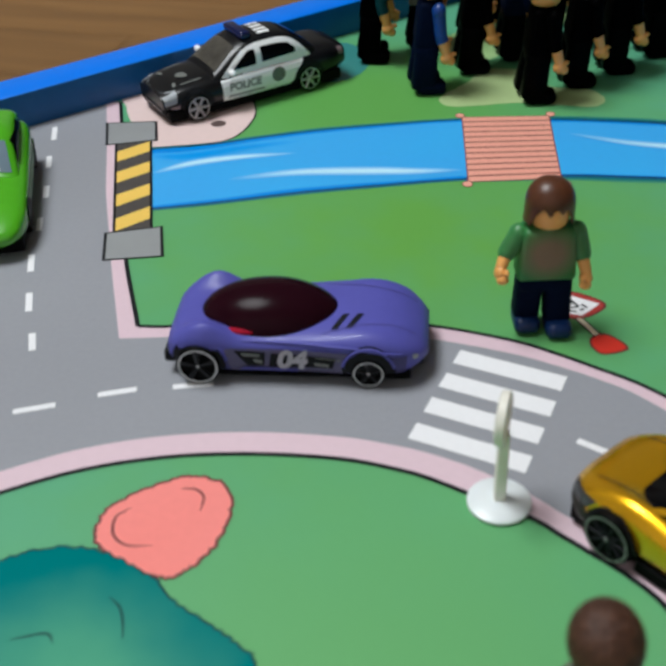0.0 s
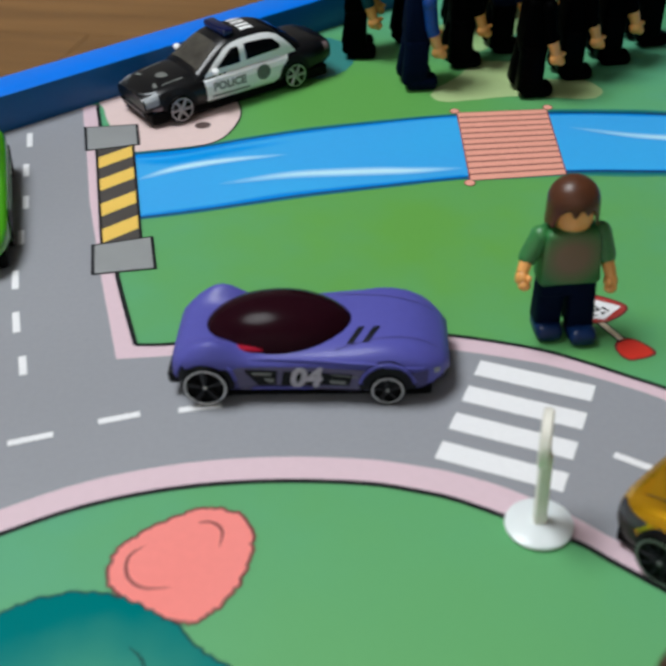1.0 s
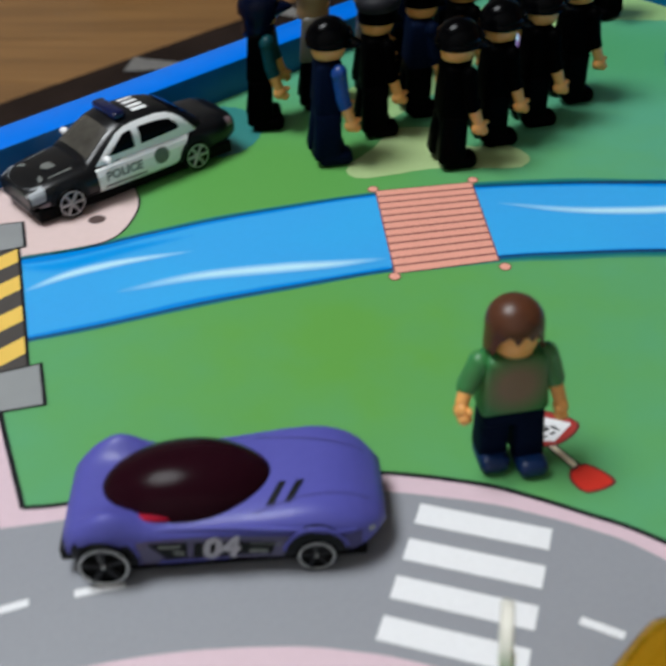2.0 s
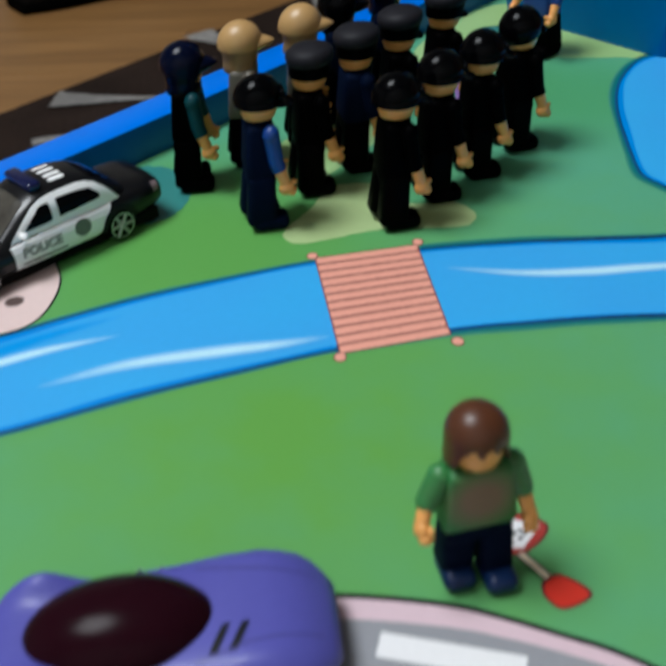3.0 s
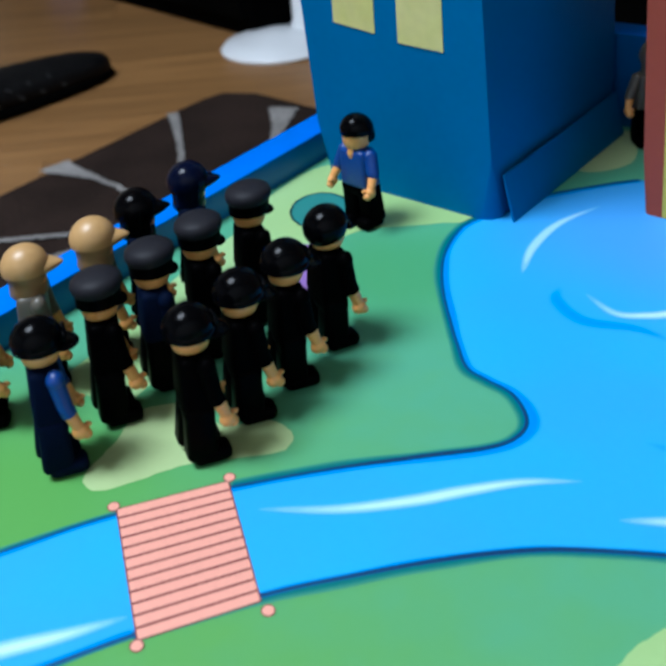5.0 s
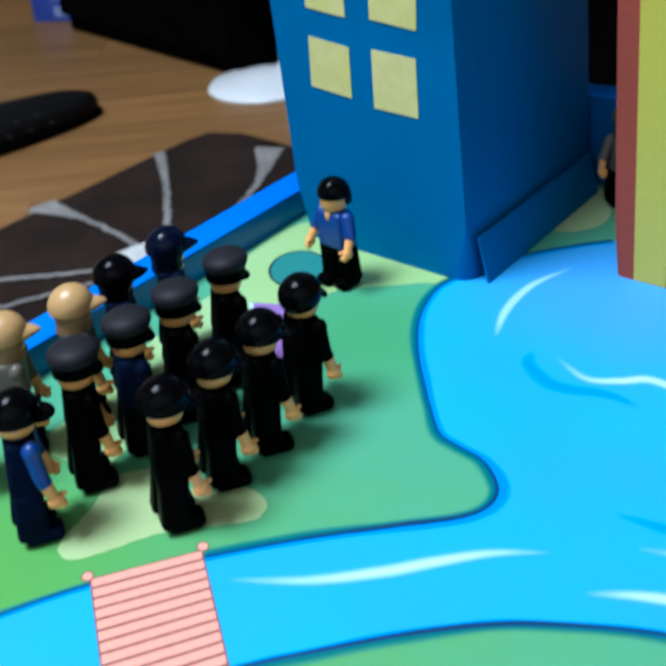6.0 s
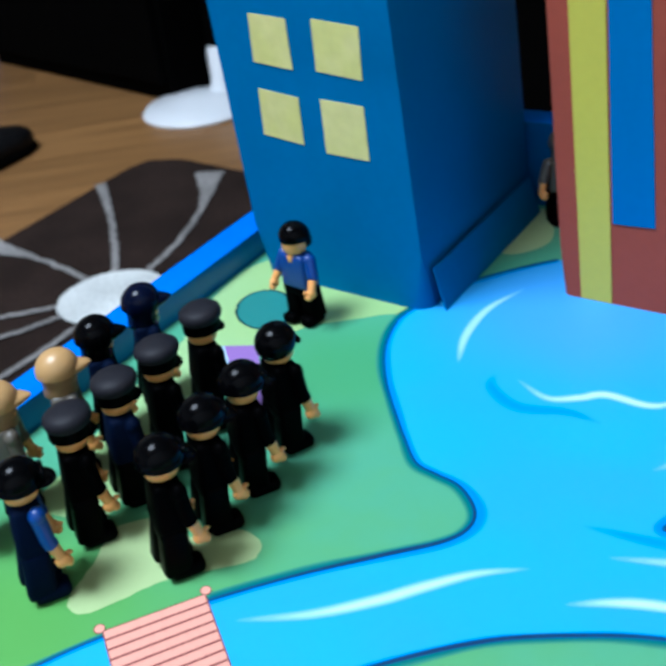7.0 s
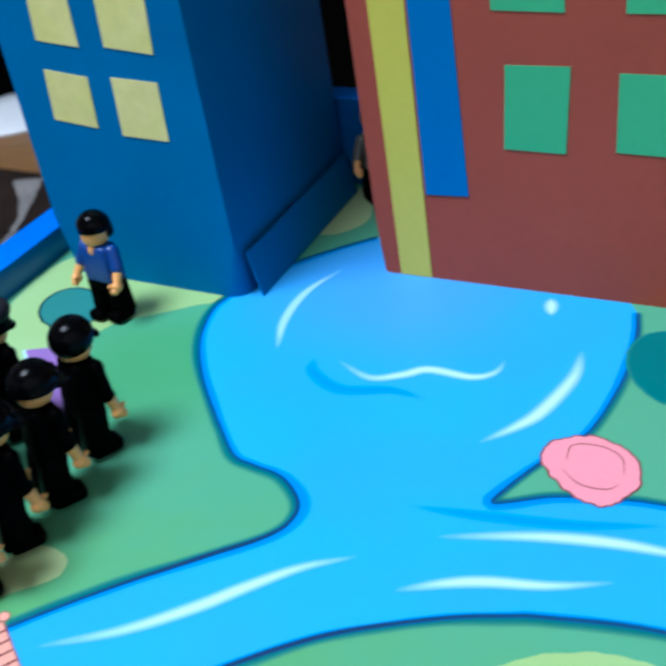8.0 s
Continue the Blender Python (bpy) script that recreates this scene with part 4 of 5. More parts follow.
                col.append((0.0060 + 0.0002 * u * u * (1 - open_face), 0.0364 + (end - 0.0364) * u))
            grid.append([bm.verts.new((max(0.00002, r - inner) * math.sin(th), 0.0005 - max(0.00002, r - inner) * 1.02 * math.cos(th), z - inner * (z > 0.0364))) for r, z in col])
        grids.append(grid)
    fs = []
    for grid in grids:
        for i in range(n):
            p, q = grid[i], grid[(i + 1) % n]
            fs += [bm.faces.new((p[j], q[j], q[j + 1], p[j + 1])) for j in range(len(p) - 1)]
    for i in range(n):
        j = (i + 1) % n
        fs.append(bm.faces.new((grids[0][i][-1], grids[0][j][-1], grids[1][j][-1], grids[1][i][-1])))
    for f in fs:
        f.material_index = mi


def toy_figure(place, rz, hat, cols, label, height=0.043, swing=0.0, long_sleeves=True, group="toy figures", stride=0.0, lean=0.0, tw=0.0073, reach=0.0, spread=1.0, shoes=None, open_neck=False, fore=0.0, arm=1.0):
    """cols: legs, torso, sleeves, hat, trim. It faces -y before it is turned; swing of both arms or (right, left)."""
    swings = swing if isinstance(swing, tuple) else (swing, swing)
    keys = [*cols, "skin", shoes or cols[0]]
    LEG, TOR, SLV, HAT, TRM, SKN, SHO = range(7)
    bm = bmesh.new()
    for s in (-1, 1):
        dy = stride * s
        leg = box(bm, s * 0.0035 - 0.0033, s * 0.0035 + 0.0033, -0.0035, 0.0035, 0.0022, 0.0162, bevel=0.0015, seg=3, mi=LEG)
        for v in leg:
            k = 1.0 - v.co.z / 0.0162
            v.co.y = v.co.y * (1 + 0.16 * k) + dy * k + 0.0006 * k
            v.co.x += s * (0.0004 if abs(v.co.x) < 0.0035 else 0.0002) * k
            if v.co.z < 0.006 and v.co.y > dy:
                v.co.z -= 0.0006
        box(bm, s * 0.0038 - 0.0033, s * 0.0038 + 0.0033, -0.0066 + dy, 0.0032 + dy, 0.0, 0.0043, bevel=0.0019, seg=4, mi=SHO)
    box(bm, -0.0068, 0.0068, -0.0037, 0.0037, 0.0120, 0.0166, bevel=0.0014, mi=LEG)
    vs = box(bm, -tw, tw, -0.0041, 0.0041, 0.0154, 0.0298, bevel=0.0016, seg=3, mi=TOR)
    for v in vs:
        k = (v.co.z - 0.0154) / 0.0144
        v.co.x *= 1.0 - 0.16 * k
        v.co.y *= 1.0 - 0.10 * k
    lathe(bm, [(0.0030, 0.0290), (0.0034, 0.0296), (0.0032, 0.0306), (0.0026, 0.0308)], 16, mi=TOR)
    if open_neck:
        ball(bm, (0, -0.0031, 0.0284), (0.0016, 0.0011, 0.0024), 12, 8, mi=SKN)
    for s in (-1, 1):
        sh = Vector((s * (tw - 0.0005), -fore, 0.0276))
        swing = swings[0] if s < 0 else swings[1]
        wide = spread if not isinstance(spread, tuple) else spread[0 if s < 0 else 1]
        el = sh + Vector((s * 0.0027 * wide * (1 - swing), -0.0012 - 0.0022 * swing, -0.0060))
        ha = el + Vector((s * 0.0014 * wide * (1 - swing), -0.0022 - 0.0036 * swing, -0.0042 + 0.0010 * swing))
        drop = reach if not isinstance(reach, tuple) else reach[0 if s < 0 else 1]
        el.z -= drop * 0.4
        ha.z -= drop
        ball(bm, sh, (0.0025, 0.0027 * arm, 0.0026), 12, 8, mi=SLV)
        rod(bm, sh, el, 0.0025 * arm, 0.0023 * arm, 12, mi=SLV)
        cuff = el.lerp(ha, 0.35 if long_sleeves else 0.0)
        if long_sleeves:
            rod(bm, el, cuff, 0.0023 * arm, 0.0023 * arm, 12, mi=SLV)
        ball(bm, el, (0.0022 * arm,) * 3, 10, 6, mi=SLV)
        rod(bm, cuff, ha, 0.0017, 0.0014, 12, mi=SKN)
        ball(bm, ha + Vector((0, -0.0003, -0.0012)), (0.0017, 0.0021, 0.0021), 12, 8, mi=SKN)
        ball(bm, ha + Vector((-s * 0.0003, -0.0018, -0.0024)), (0.0016, 0.0013, 0.0013), 10, 6, mi=SKN)
        ball(bm, ha + Vector((-s * 0.0011, -0.0021, -0.0004)), (0.0007, 0.0012, 0.0008), 8, 6, mi=SKN)
    rod(bm, (0, 0, 0.0290), (0, 0, 0.0312), 0.0026, mi=SKN)
    lathe(bm, [(0.0030, 0.0300), (0.0041, 0.0305), (0.0047, 0.0322), (0.0048, 0.0345), (0.0048, 0.0370), (0.0042, 0.0390), (0.0020, 0.0398)], 24, mi=SKN)
    if hat == "long":
        hair_bob(bm, HAT)
    elif hat == "helmet":
        ball(bm, (0, 0.0003, 0.0356), (0.0060, 0.0063, 0.0059), 28, 16, mi=HAT, cut=-0.05)
        lathe(bm, [(0.0058, 0.0338), (0.0063, 0.0341), (0.0064, 0.0350), (0.0058, 0.0360)], 28, mi=HAT)
        ball(bm, (0, -0.0052, 0.0340), (0.0050, 0.0042, 0.0007), 20, 8, m=Matrix.Rotation(0.10, 4, "X"), mi=HAT)
        box(bm, -0.0030, 0.0030, -0.0066, -0.0050, 0.0356, 0.0376, bevel=0.0007, mi=HAT)
    elif hat == "hair":
        ball(bm, (0, 0.0008, 0.0362), (0.0060, 0.0060, 0.0058), 26, 18, mi=HAT, cut=-0.20)
        box(bm, -0.0050, 0.0050, 0.0006, 0.0058, 0.0312, 0.0370, bevel=0.0020, seg=3, mi=HAT)
    elif hat == "ball":
        ball(bm, (0, 0.0006, 0.0360), (0.0060, 0.0062, 0.0058), 26, 18, mi=HAT, cut=-0.85)
        box(bm, -0.0034, 0.0034, -0.0064, -0.0048, 0.0342, 0.0360, bevel=0.0007, mi=HAT)
    elif hat == "peaked":
        lathe(bm, [(0.0052, 0.0336), (0.0057, 0.0338), (0.0058, 0.0366), (0.0060, 0.0376), (0.0050, 0.0384)], 30, mi=LEG)
        tilt = Matrix.Translation((0, 0, 0.038)) @ Matrix.Rotation(-0.05, 4, "X") @ Matrix.Translation((0, 0, -0.038))
        lathe(bm, [(0.0058, 0.0370), (0.0063, 0.0378), (0.0066, 0.0390), (0.0063, 0.0402), (0.0052, 0.0411), (0.0030, 0.0417), (0.0006, 0.0419)], 30, tilt, mi=HAT)
        ball(bm, (0, -0.0042, 0.0338), (0.0043, 0.0030, 0.0007), 18, 8, m=Matrix.Rotation(0.12, 4, "X"), mi=LEG)
    elif hat == "cap":
        ball(bm, (0, 0.0005, 0.0364), (0.0061, 0.0064, 0.0061), 26, 16, mi=HAT, cut=-0.30)
        lathe(bm, [(0.0046, 0.0284), (0.0051, 0.0291), (0.0049, 0.0310), (0.0051, 0.0332), (0.0057, 0.0350), (0.0050, 0.0362)], 26, Matrix.Translation((0, 0.0004, 0)), mi=TRM)
        beak = ball(bm, (0, -0.0046, 0.0360), (0.0038, 0.0048, 0.0022), 20, 12, mi=HAT)
        for v in beak:
            tip = max(0.0, -0.0046 - v.co.y) / 0.0048
            v.co.x *= 1.0 - 0.45 * tip
            v.co.z += (0.0366 - v.co.z) * 0.5 * tip
    for v in bm.verts:
        v.co.y -= lean * max(0.0, v.co.z - 0.004)
    k = height / 0.0418
    bmesh.ops.scale(bm, vec=(k, k, k), verts=bm.verts[:])
    ob = link_mesh("toy_figure", bm, keys, smooth=50)
    tagged(ob, label, "toy figure", group)
    ob.matrix_world = pose(place[0], place[1], 0.0002, 0, 0, rz)
    return ob


H = "helmet_p"
K, KM, N, BL, G, T, DR = "black_p", "black_m", "navy_p", "blue_p", "grey_p", "tan_p", "drab_p"
toy_figure((0.0734, 0.0036), 3, "long", (N, "shirt", "green_p", "brown_p", "brown_p"), "toy figure with brown bobbed hair, green top, navy trousers", 0.0426, 0.0, False, group="loose toy figures", tw=0.0075, reach=(-0.0026, -0.0002), spread=(1.1, 0.62), stride=-0.0014, shoes="shoe_blue")
toy_figure((0.0642, -0.1310), 176, "ball", (N, "drab_p", "drab_p", "brown_m", "brown_m"), "stooping toy figure with brown hair by the road", 0.0405, 1.0, lean=0.24, group="loose toy figures", tw=0.0048)
toy_figure((0.1788, 0.2680), -63, "hair", (KM, BL, BL, H, K), "toy figure in blue shirt and black cap beside the blue tower", 0.0460, 0.2, False, group="loose toy figures", stride=0.0006, lean=0.05, tw=0.0067, open_neck=True)
CROWD = [
    ((0.0275, 0.1870), 84, "cap", (KM, KM, "teal_p", "hood_p", "hood_p"), "dark-haired toy figure in navy at the crowd's edge"),
    ((0.0476, 0.1550), 92, "helmet", (N, N, BL, H, K), "navy toy figure with black helmet and blue sleeves"),
    ((0.0472, 0.2000), 84, "cap", (KM, DR, DR, T, "tan_dark"), "drab toy figure with a tan peaked hood"),
    ((0.0658, 0.1733), 92, "peaked", (K, KM, KM, G, G), "black toy figure with a grey peaked cap"),
    ((0.0688, 0.2100), 84, "cap", (KM, DR, DR, T, "tan_dark"), "drab toy figure with a tan peaked hood"),
    ((0.0830, 0.1855), 92, "peaked", (K, N, N, G, G), "navy toy figure with a grey peaked cap"),
    ((0.0847, 0.2258), 84, "cap", (KM, N, N, H, H), "black-haired toy figure in navy"),
    ((0.1001, 0.1975), 92, "peaked", (K, KM, KM, G, G), "black toy figure with a grey peaked cap"),
    ((0.1049, 0.2405), 84, "cap", (KM, N, N, "hood_p", "hood_p"), "dark blue toy figure with a peaked hood"),
    ((0.1198, 0.2130), 92, "peaked", (K, KM, KM, G, G), "black toy figure with a grey peaked cap"),
    ((0.0872, 0.1444), 92, "helmet", (K, KM, KM, H, K), "black toy figure with a glossy black helmet"),
    ((0.1040, 0.1578), 92, "helmet", (K, KM, KM, H, K), "black toy figure with a glossy black helmet"),
    ((0.1208, 0.1697), 92, "helmet", (K, KM, KM, H, K), "black toy figure with a glossy black helmet"),
    ((0.1388, 0.1858), 98, "ball", (K, KM, KM, H, K), "black toy figure with a round black helmet"),
]
for place, rz, hat, cols, label in CROWD:
    toy_figure((place[0] + 0.0008, place[1] + 0.0030), rz, hat, cols, label, 0.0488, 0.05, fore=0.0022, arm=0.84, group="crowd of toy figures", stride=0.0006, lean=0.085, reach=0.0034, spread=0.30, tw=0.0067)
toy_figure((0.3182, 0.2876), -10, "cap", (KM, DR, DR, DR, DR), "drab toy figure half hidden behind the maroon house", 0.0450, group="loose toy figures")


# ---------------- toy cars ----------------
def wheels(car, xs, y, r, wd, rim_r, style):
    for x in xs:
        for s in (-1, 1):
            bm = bmesh.new()
            m = Matrix.Translation((x, s * y, r)) @ Matrix.Rotation(radians(90) * -s, 4, "X")
            lathe(bm, [(r * 0.70, -wd / 2), (r * 0.95, -wd / 2), (r, -wd * 0.32), (r, wd * 0.32), (r * 0.95, wd / 2), (r * 0.78, wd / 2), (r * 0.74, wd * 0.40), (0.0002, wd * 0.38)], 30, m)
            w = part("wheel", bm, "tyre", car, smooth=40)
            bm = bmesh.new()
            if style in ("ring", "dark"):
                for k in range(30):
                    a, b = 2 * math.pi * k / 30, 2 * math.pi * (k + 1) / 30
                    q = [m @ Vector((rr * math.cos(t), rr * math.sin(t), wd / 2 + 0.00012)) for rr, t in ((rim_r, a), (rim_r, b), (rim_r * 0.90, b), (rim_r * 0.90, a))]
                    bm.faces.new([bm.verts.new(p) for p in q])
                ball(bm, m @ Vector((0, 0, wd * 0.42)), (r * 0.12,) * 3, 10, 6)
                if style == "ring":
                    b5 = bmesh.new()
                    for k in range(5):
                        a = 2 * math.pi * (k + 0.3) / 5
                        rod(b5, m @ Vector((0, 0, wd * 0.41)), m @ Vector((rim_r * 0.88 * math.cos(a), rim_r * 0.88 * math.sin(a), wd * 0.46)), r * 0.10, r * 0.14, 6)
                    part("spoke_star", b5, "black_car", w)
                if style == "dark":
                    b4 = bmesh.new()
                    for k in range(10):
                        a = 2 * math.pi * k / 10
                        rod(b4, m @ Vector((0, 0, wd * 0.44)), m @ Vector((rim_r * 0.86 * math.cos(a), rim_r * 0.86 * math.sin(a), wd * 0.47)), r * 0.06, r * 0.05, 6)
                    part("spoke_star", b4, "grey_p", w)
            else:
                for k in range(30):
                    a, b = 2 * math.pi * k / 30, 2 * math.pi * (k + 1) / 30
                    q = [m @ Vector((rr * math.cos(t), rr * math.sin(t), wd / 2 + 0.00012)) for rr, t in ((rim_r, a), (rim_r, b), (rim_r * 0.88, b), (rim_r * 0.88, a))]
                    bm.faces.new([bm.verts.new(p) for p in q])
                for k in range(6):
                    a = 2 * math.pi * k / 6
                    rod(bm, m @ Vector((0, 0, wd * 0.44)), m @ Vector((rim_r * 0.86 * math.cos(a), rim_r * 0.86 * math.sin(a), wd * 0.47)), r * 0.13, r * 0.10, 6)
                ball(bm, m @ Vector((0, 0, wd * 0.44)), (r * 0.20,) * 3, 10, 6)
            part("rim", bm, "rim_dull" if style == "dark" else "rim_worn" if style == "spokes" else "chrome", w)


def chassis(car, x0, x1, w):
    bm = bmesh.new()
    box(bm, x0, x1, -w, w, 0.0010, 0.0052, bevel=0.0006)
    part("chassis", bm, "tyre", car, "black underbody")


def arches(car, loft, xs, r, m="ink", off=0.0004):
    """Dark wheel openings on both flanks."""
    for x in xs:
        for s in (-1, 1):
            top = loft.at(x)[2]

            def zz(a):
                return min(max(0.0034, r * 0.82 + r * math.sin(a)), top * 0.90)
            bm = bmesh.new()
            zc = r * 0.6
            rings = []
            for f in (1.0, 0.8, 0.6, 0.4, 0.2):
                ring = []
                for k in range(15):
                    a = math.pi * k / 14 - 0.25 + 0.5 * k / 14
                    px, pz = x + f * r * math.cos(a), zc + f * (zz(a) - zc)
                    ring.append(bm.verts.new((px, s * (loft.side(px, pz) + off), pz)))
                rings.append(ring)
            for ra, rb in zip(rings, rings[1:]):
                for k in range(14):
                    bm.faces.new((ra[k], ra[k + 1], rb[k + 1], rb[k]))
            bm.faces.new(rings[-1])
            part("wheel_arch", bm, m, car)


def swell(bm, x0, y0, dz, sx, sy, dy=0.0):
    """Raise rounded wings out of a body's upper side, on both flanks."""
    for v in bm.verts:
        f = math.exp(-((v.co.x - x0) / sx) ** 2 - ((abs(v.co.y) - y0) / sy) ** 2)
        if v.co.z > 0.006:
            v.co.z += dz * f * min(1.0, (v.co.z - 0.006) / 0.004)
            v.co.y += math.copysign(dy * f, v.co.y)
    return bm


# violet concept car
car = thing("toy_car", pose(0.0078, -0.0056, 0.0002, 0, 0, -3.2), "violet die-cast toy car with dark red canopy, number 04", "toy car", "toy cars")
body = Loft([(-0.0282, 0.0112, 0.0036, 0.0106, 3.4), (-0.0262, 0.0134, 0.0024, 0.0126, 3.6), (-0.020, 0.0148, 0.0014, 0.0129, 3.8), (-0.008, 0.0140, 0.0012, 0.0124, 3.8), (0.006, 0.0140, 0.0012, 0.0128, 4.0),
             (0.018, 0.0150, 0.0012, 0.0141, 4.0), (0.025, 0.0151, 0.0014, 0.0138, 4.0), (0.0295, 0.0147, 0.0018, 0.0127, 3.8), (0.0328, 0.0136, 0.0026, 0.0110, 3.4), (0.0350, 0.0116, 0.0036, 0.0092, 3.0), (0.0362, 0.0086, 0.0048, 0.0078, 2.6)])
part("body", swell(swell(body.mesh(64), -0.0186, 0.0116, 0.0036, 0.0060, 0.0032, 0.0004), 0.0225, 0.0120, 0.0006, 0.0060, 0.0030), "purple_car", car, smooth=180)
bm = bmesh.new()
ball(bm, (-0.0036, 0, 0.0104), (0.0182, 0.0116, 0.0090), 48, 28, cut=-0.1)
for v in bm.verts:
    v.co.y *= 1.0 - 6.0 * max(0.0, v.co.x - 0.002)
cano = part("canopy", bm, "canopy", car, "dark smoked red canopy", smooth=180)
bm = bmesh.new()
ball(bm, (-0.0098, -0.0099, 0.0124), (0.0066, 0.0014, 0.0009), 20, 8)
part("interior", bm, "canopy_red", cano)
for s in (-1, 1):
    # Lower flank skinned in darker violet to carry its shade.
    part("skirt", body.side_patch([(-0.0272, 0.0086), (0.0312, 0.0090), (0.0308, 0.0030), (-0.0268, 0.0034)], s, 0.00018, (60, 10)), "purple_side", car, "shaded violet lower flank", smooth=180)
    bm = body.side_patch([(-0.0136, 0.0100), (0.0168, 0.0098), (0.0152, 0.0018), (-0.0118, 0.0018)], s, 0.0003, (24, 8))
    side = part("side_panel", bm, "purple_dark", car, "dark violet-grey side panel")
    for q in ([(-0.0112, 0.0096), (-0.0034, 0.0092), (-0.0038, 0.0052), (-0.0078, 0.0050)], [(-0.0020, 0.0090), (0.0140, 0.0084), (0.0130, 0.0052), (-0.0028, 0.0048)], [(-0.0100, 0.0026), (0.0140, 0.0026), (0.0138, 0.0018), (-0.0100, 0.0018)]):
        part("decal", body.side_patch(q, s, 0.00045), "ink", side)
    for q in ([(-0.0094, 0.0090), (-0.0046, 0.0087), (-0.0050, 0.0080), (-0.0090, 0.0082)], [(-0.0066, 0.0074), (-0.0042, 0.0070), (-0.0044, 0.0058), (-0.0062, 0.0064)]):
        part("decal", body.side_patch(q, s, 0.0006), "ash_ink", side)
    for q in ([(0.0086, 0.0068), (0.0122, 0.0066), (0.0122, 0.0056), (0.0086, 0.0058)], [(0.0090, 0.0084), (0.0150, 0.0081), (0.0150, 0.0078), (0.0090, 0.0081)]):
        part("decal", body.side_patch(q, s, 0.0006), "ash_ink", side)
    part("sill_line", body.side_patch([(-0.0090, 0.0048), (0.0050, 0.0044), (0.0040, 0.0036), (-0.0100, 0.0038)], s, 0.0006), "purple_car", side)
    y = s * (body.side(0.0035, 0.0070) + 0.0007)
    lettering("number", "04", 0.0072, "number_ink", side, Matrix.Translation((0.0028, y, 0.0072)) @ Matrix.Rotation(radians(90 if s < 0 else -90), 4, "X") @ (Matrix.Identity(4) if s < 0 else Matrix.Rotation(math.pi, 4, "Z")), 0.2)
for x in (0.0142, 0.0178):
    bm = body.top_patch([(x - 0.0018, -0.0098), (x - 0.0002, -0.0098), (x + 0.0024, -0.0040), (x + 0.0009, -0.0040)], 0.0002)
    part("vent", bm, "ink", car)
bm = bmesh.new()
box(bm, -0.0298, -0.0268, -0.0112, 0.0112, 0.0030, 0.0066, bevel=0.0008)
part("rear_bumper", bm, "ink", car)
bm = bmesh.new()
box(bm, 0.0318, 0.0352, -0.0086, 0.0086, 0.0022, 0.0046, bevel=0.0008)
part("front_splitter", bm, "ink", car)
bm = body.side_patch([(0.0325, 0.0088), (0.0338, 0.0080), (0.0338, 0.0070), (0.0325, 0.0076)], -1, 0.0002)
part("headlight", bm, "clear", car)
chassis(car, -0.026, 0.032, 0.0132)
arches(car, body, (-0.0202,), 0.0068)
arches(car, body, (0.0218,), 0.0066)
for s in (-1, 1):
    for x, r in ((-0.0202, 0.0071), (0.0218, 0.0063)):
        bm = bmesh.new()
        prev = None
        for k in range(15):
            a = 0.15 + (math.pi - 0.3) * k / 14
            px, pz = x + r * math.cos(a), r * 0.80 + r * math.sin(a) * 0.97
            p = Vector((px, s * (body.side(px, min(pz, body.at(px)[2] * 0.9)) + 0.0002), pz))
            if prev is not None:
                rod(bm, prev, p, 0.00045, 0.00045, 8)
            prev = p
        part("arch_lip", bm, "purple_car", car, smooth=60)
    bm = bmesh.new()
    rings = []
    for k in range(25):
        px = -0.0135 + 0.0435 * k / 24
        pz = 0.0112 - 0.0016 * max(0.0, (px - 0.018) / 0.012)
        py, r = body.side(px, pz) + 0.0002, 0.00042 * math.sin(math.pi * (0.06 + 0.88 * k / 24)) ** 0.4
        rings.append([bm.verts.new((px, s * (py + r * math.cos(a * math.pi / 4)), pz + r * math.sin(a * math.pi / 4))) for a in range(8)])
    for p, q in zip(rings, rings[1:]):
        for a in range(8):
            bm.faces.new((p[a], q[a], q[(a + 1) % 8], p[(a + 1) % 8]))
    bm.faces.new(rings[0])
    bm.faces.new(rings[-1])
    bmesh.ops.recalc_face_normals(bm, faces=bm.faces[:])
    part("belt_ridge", bm, "purple_car", car, smooth=60)
    bm = bmesh.new()
    rows = []
    for p in spline([(0.0100, 0.0112), (0.0170, 0.0092), (0.0250, 0.0078), (0.0330, 0.0070)], 8):
        f = math.exp(-((p.x - 0.0225) / 0.0060) ** 2 - ((p.y - 0.0120) / 0.0030) ** 2)
        z = body.top(p.x, p.y) + 0.0006 * f + 0.00010
        rows.append([bm.verts.new((p.x, s * (p.y + w), z)) for w in (-0.00013, 0.00013)])
    for a, b in zip(rows, rows[1:]):
        bm.faces.new((a[0], a[1], b[1], b[0]))
    part("bonnet_crease", bm, "purple_side", car)
wheels(car, (-0.0202,), 0.0135, 0.0055, 0.0046, 0.0050, "ring")
wheels(car, (0.0218,), 0.0134, 0.0043, 0.0046, 0.0037, "ring")

# black and white patrol car
car = thing("toy_car", pose(-0.0219, 0.1577, 0.0002, 0, 0, 212.7), "black and white die-cast toy police car", "toy car", "toy cars")
body = Loft([(-0.0410, 0.0110, 0.0050, 0.0132, 3.6), (-0.038, 0.0130, 0.0036, 0.0148, 3.4), (-0.020, 0.0142, 0.0020, 0.0152, 3.2), (0, 0.0144, 0.0020, 0.0150, 3.2), (0.018, 0.0142, 0.0020, 0.0140, 3.2),
             (0.030, 0.0128, 0.0034, 0.0124, 4), (0.0355, 0.0108, 0.0044, 0.0104, 3.4)])
part("body", body.mesh(), "black_car", car, smooth=60)
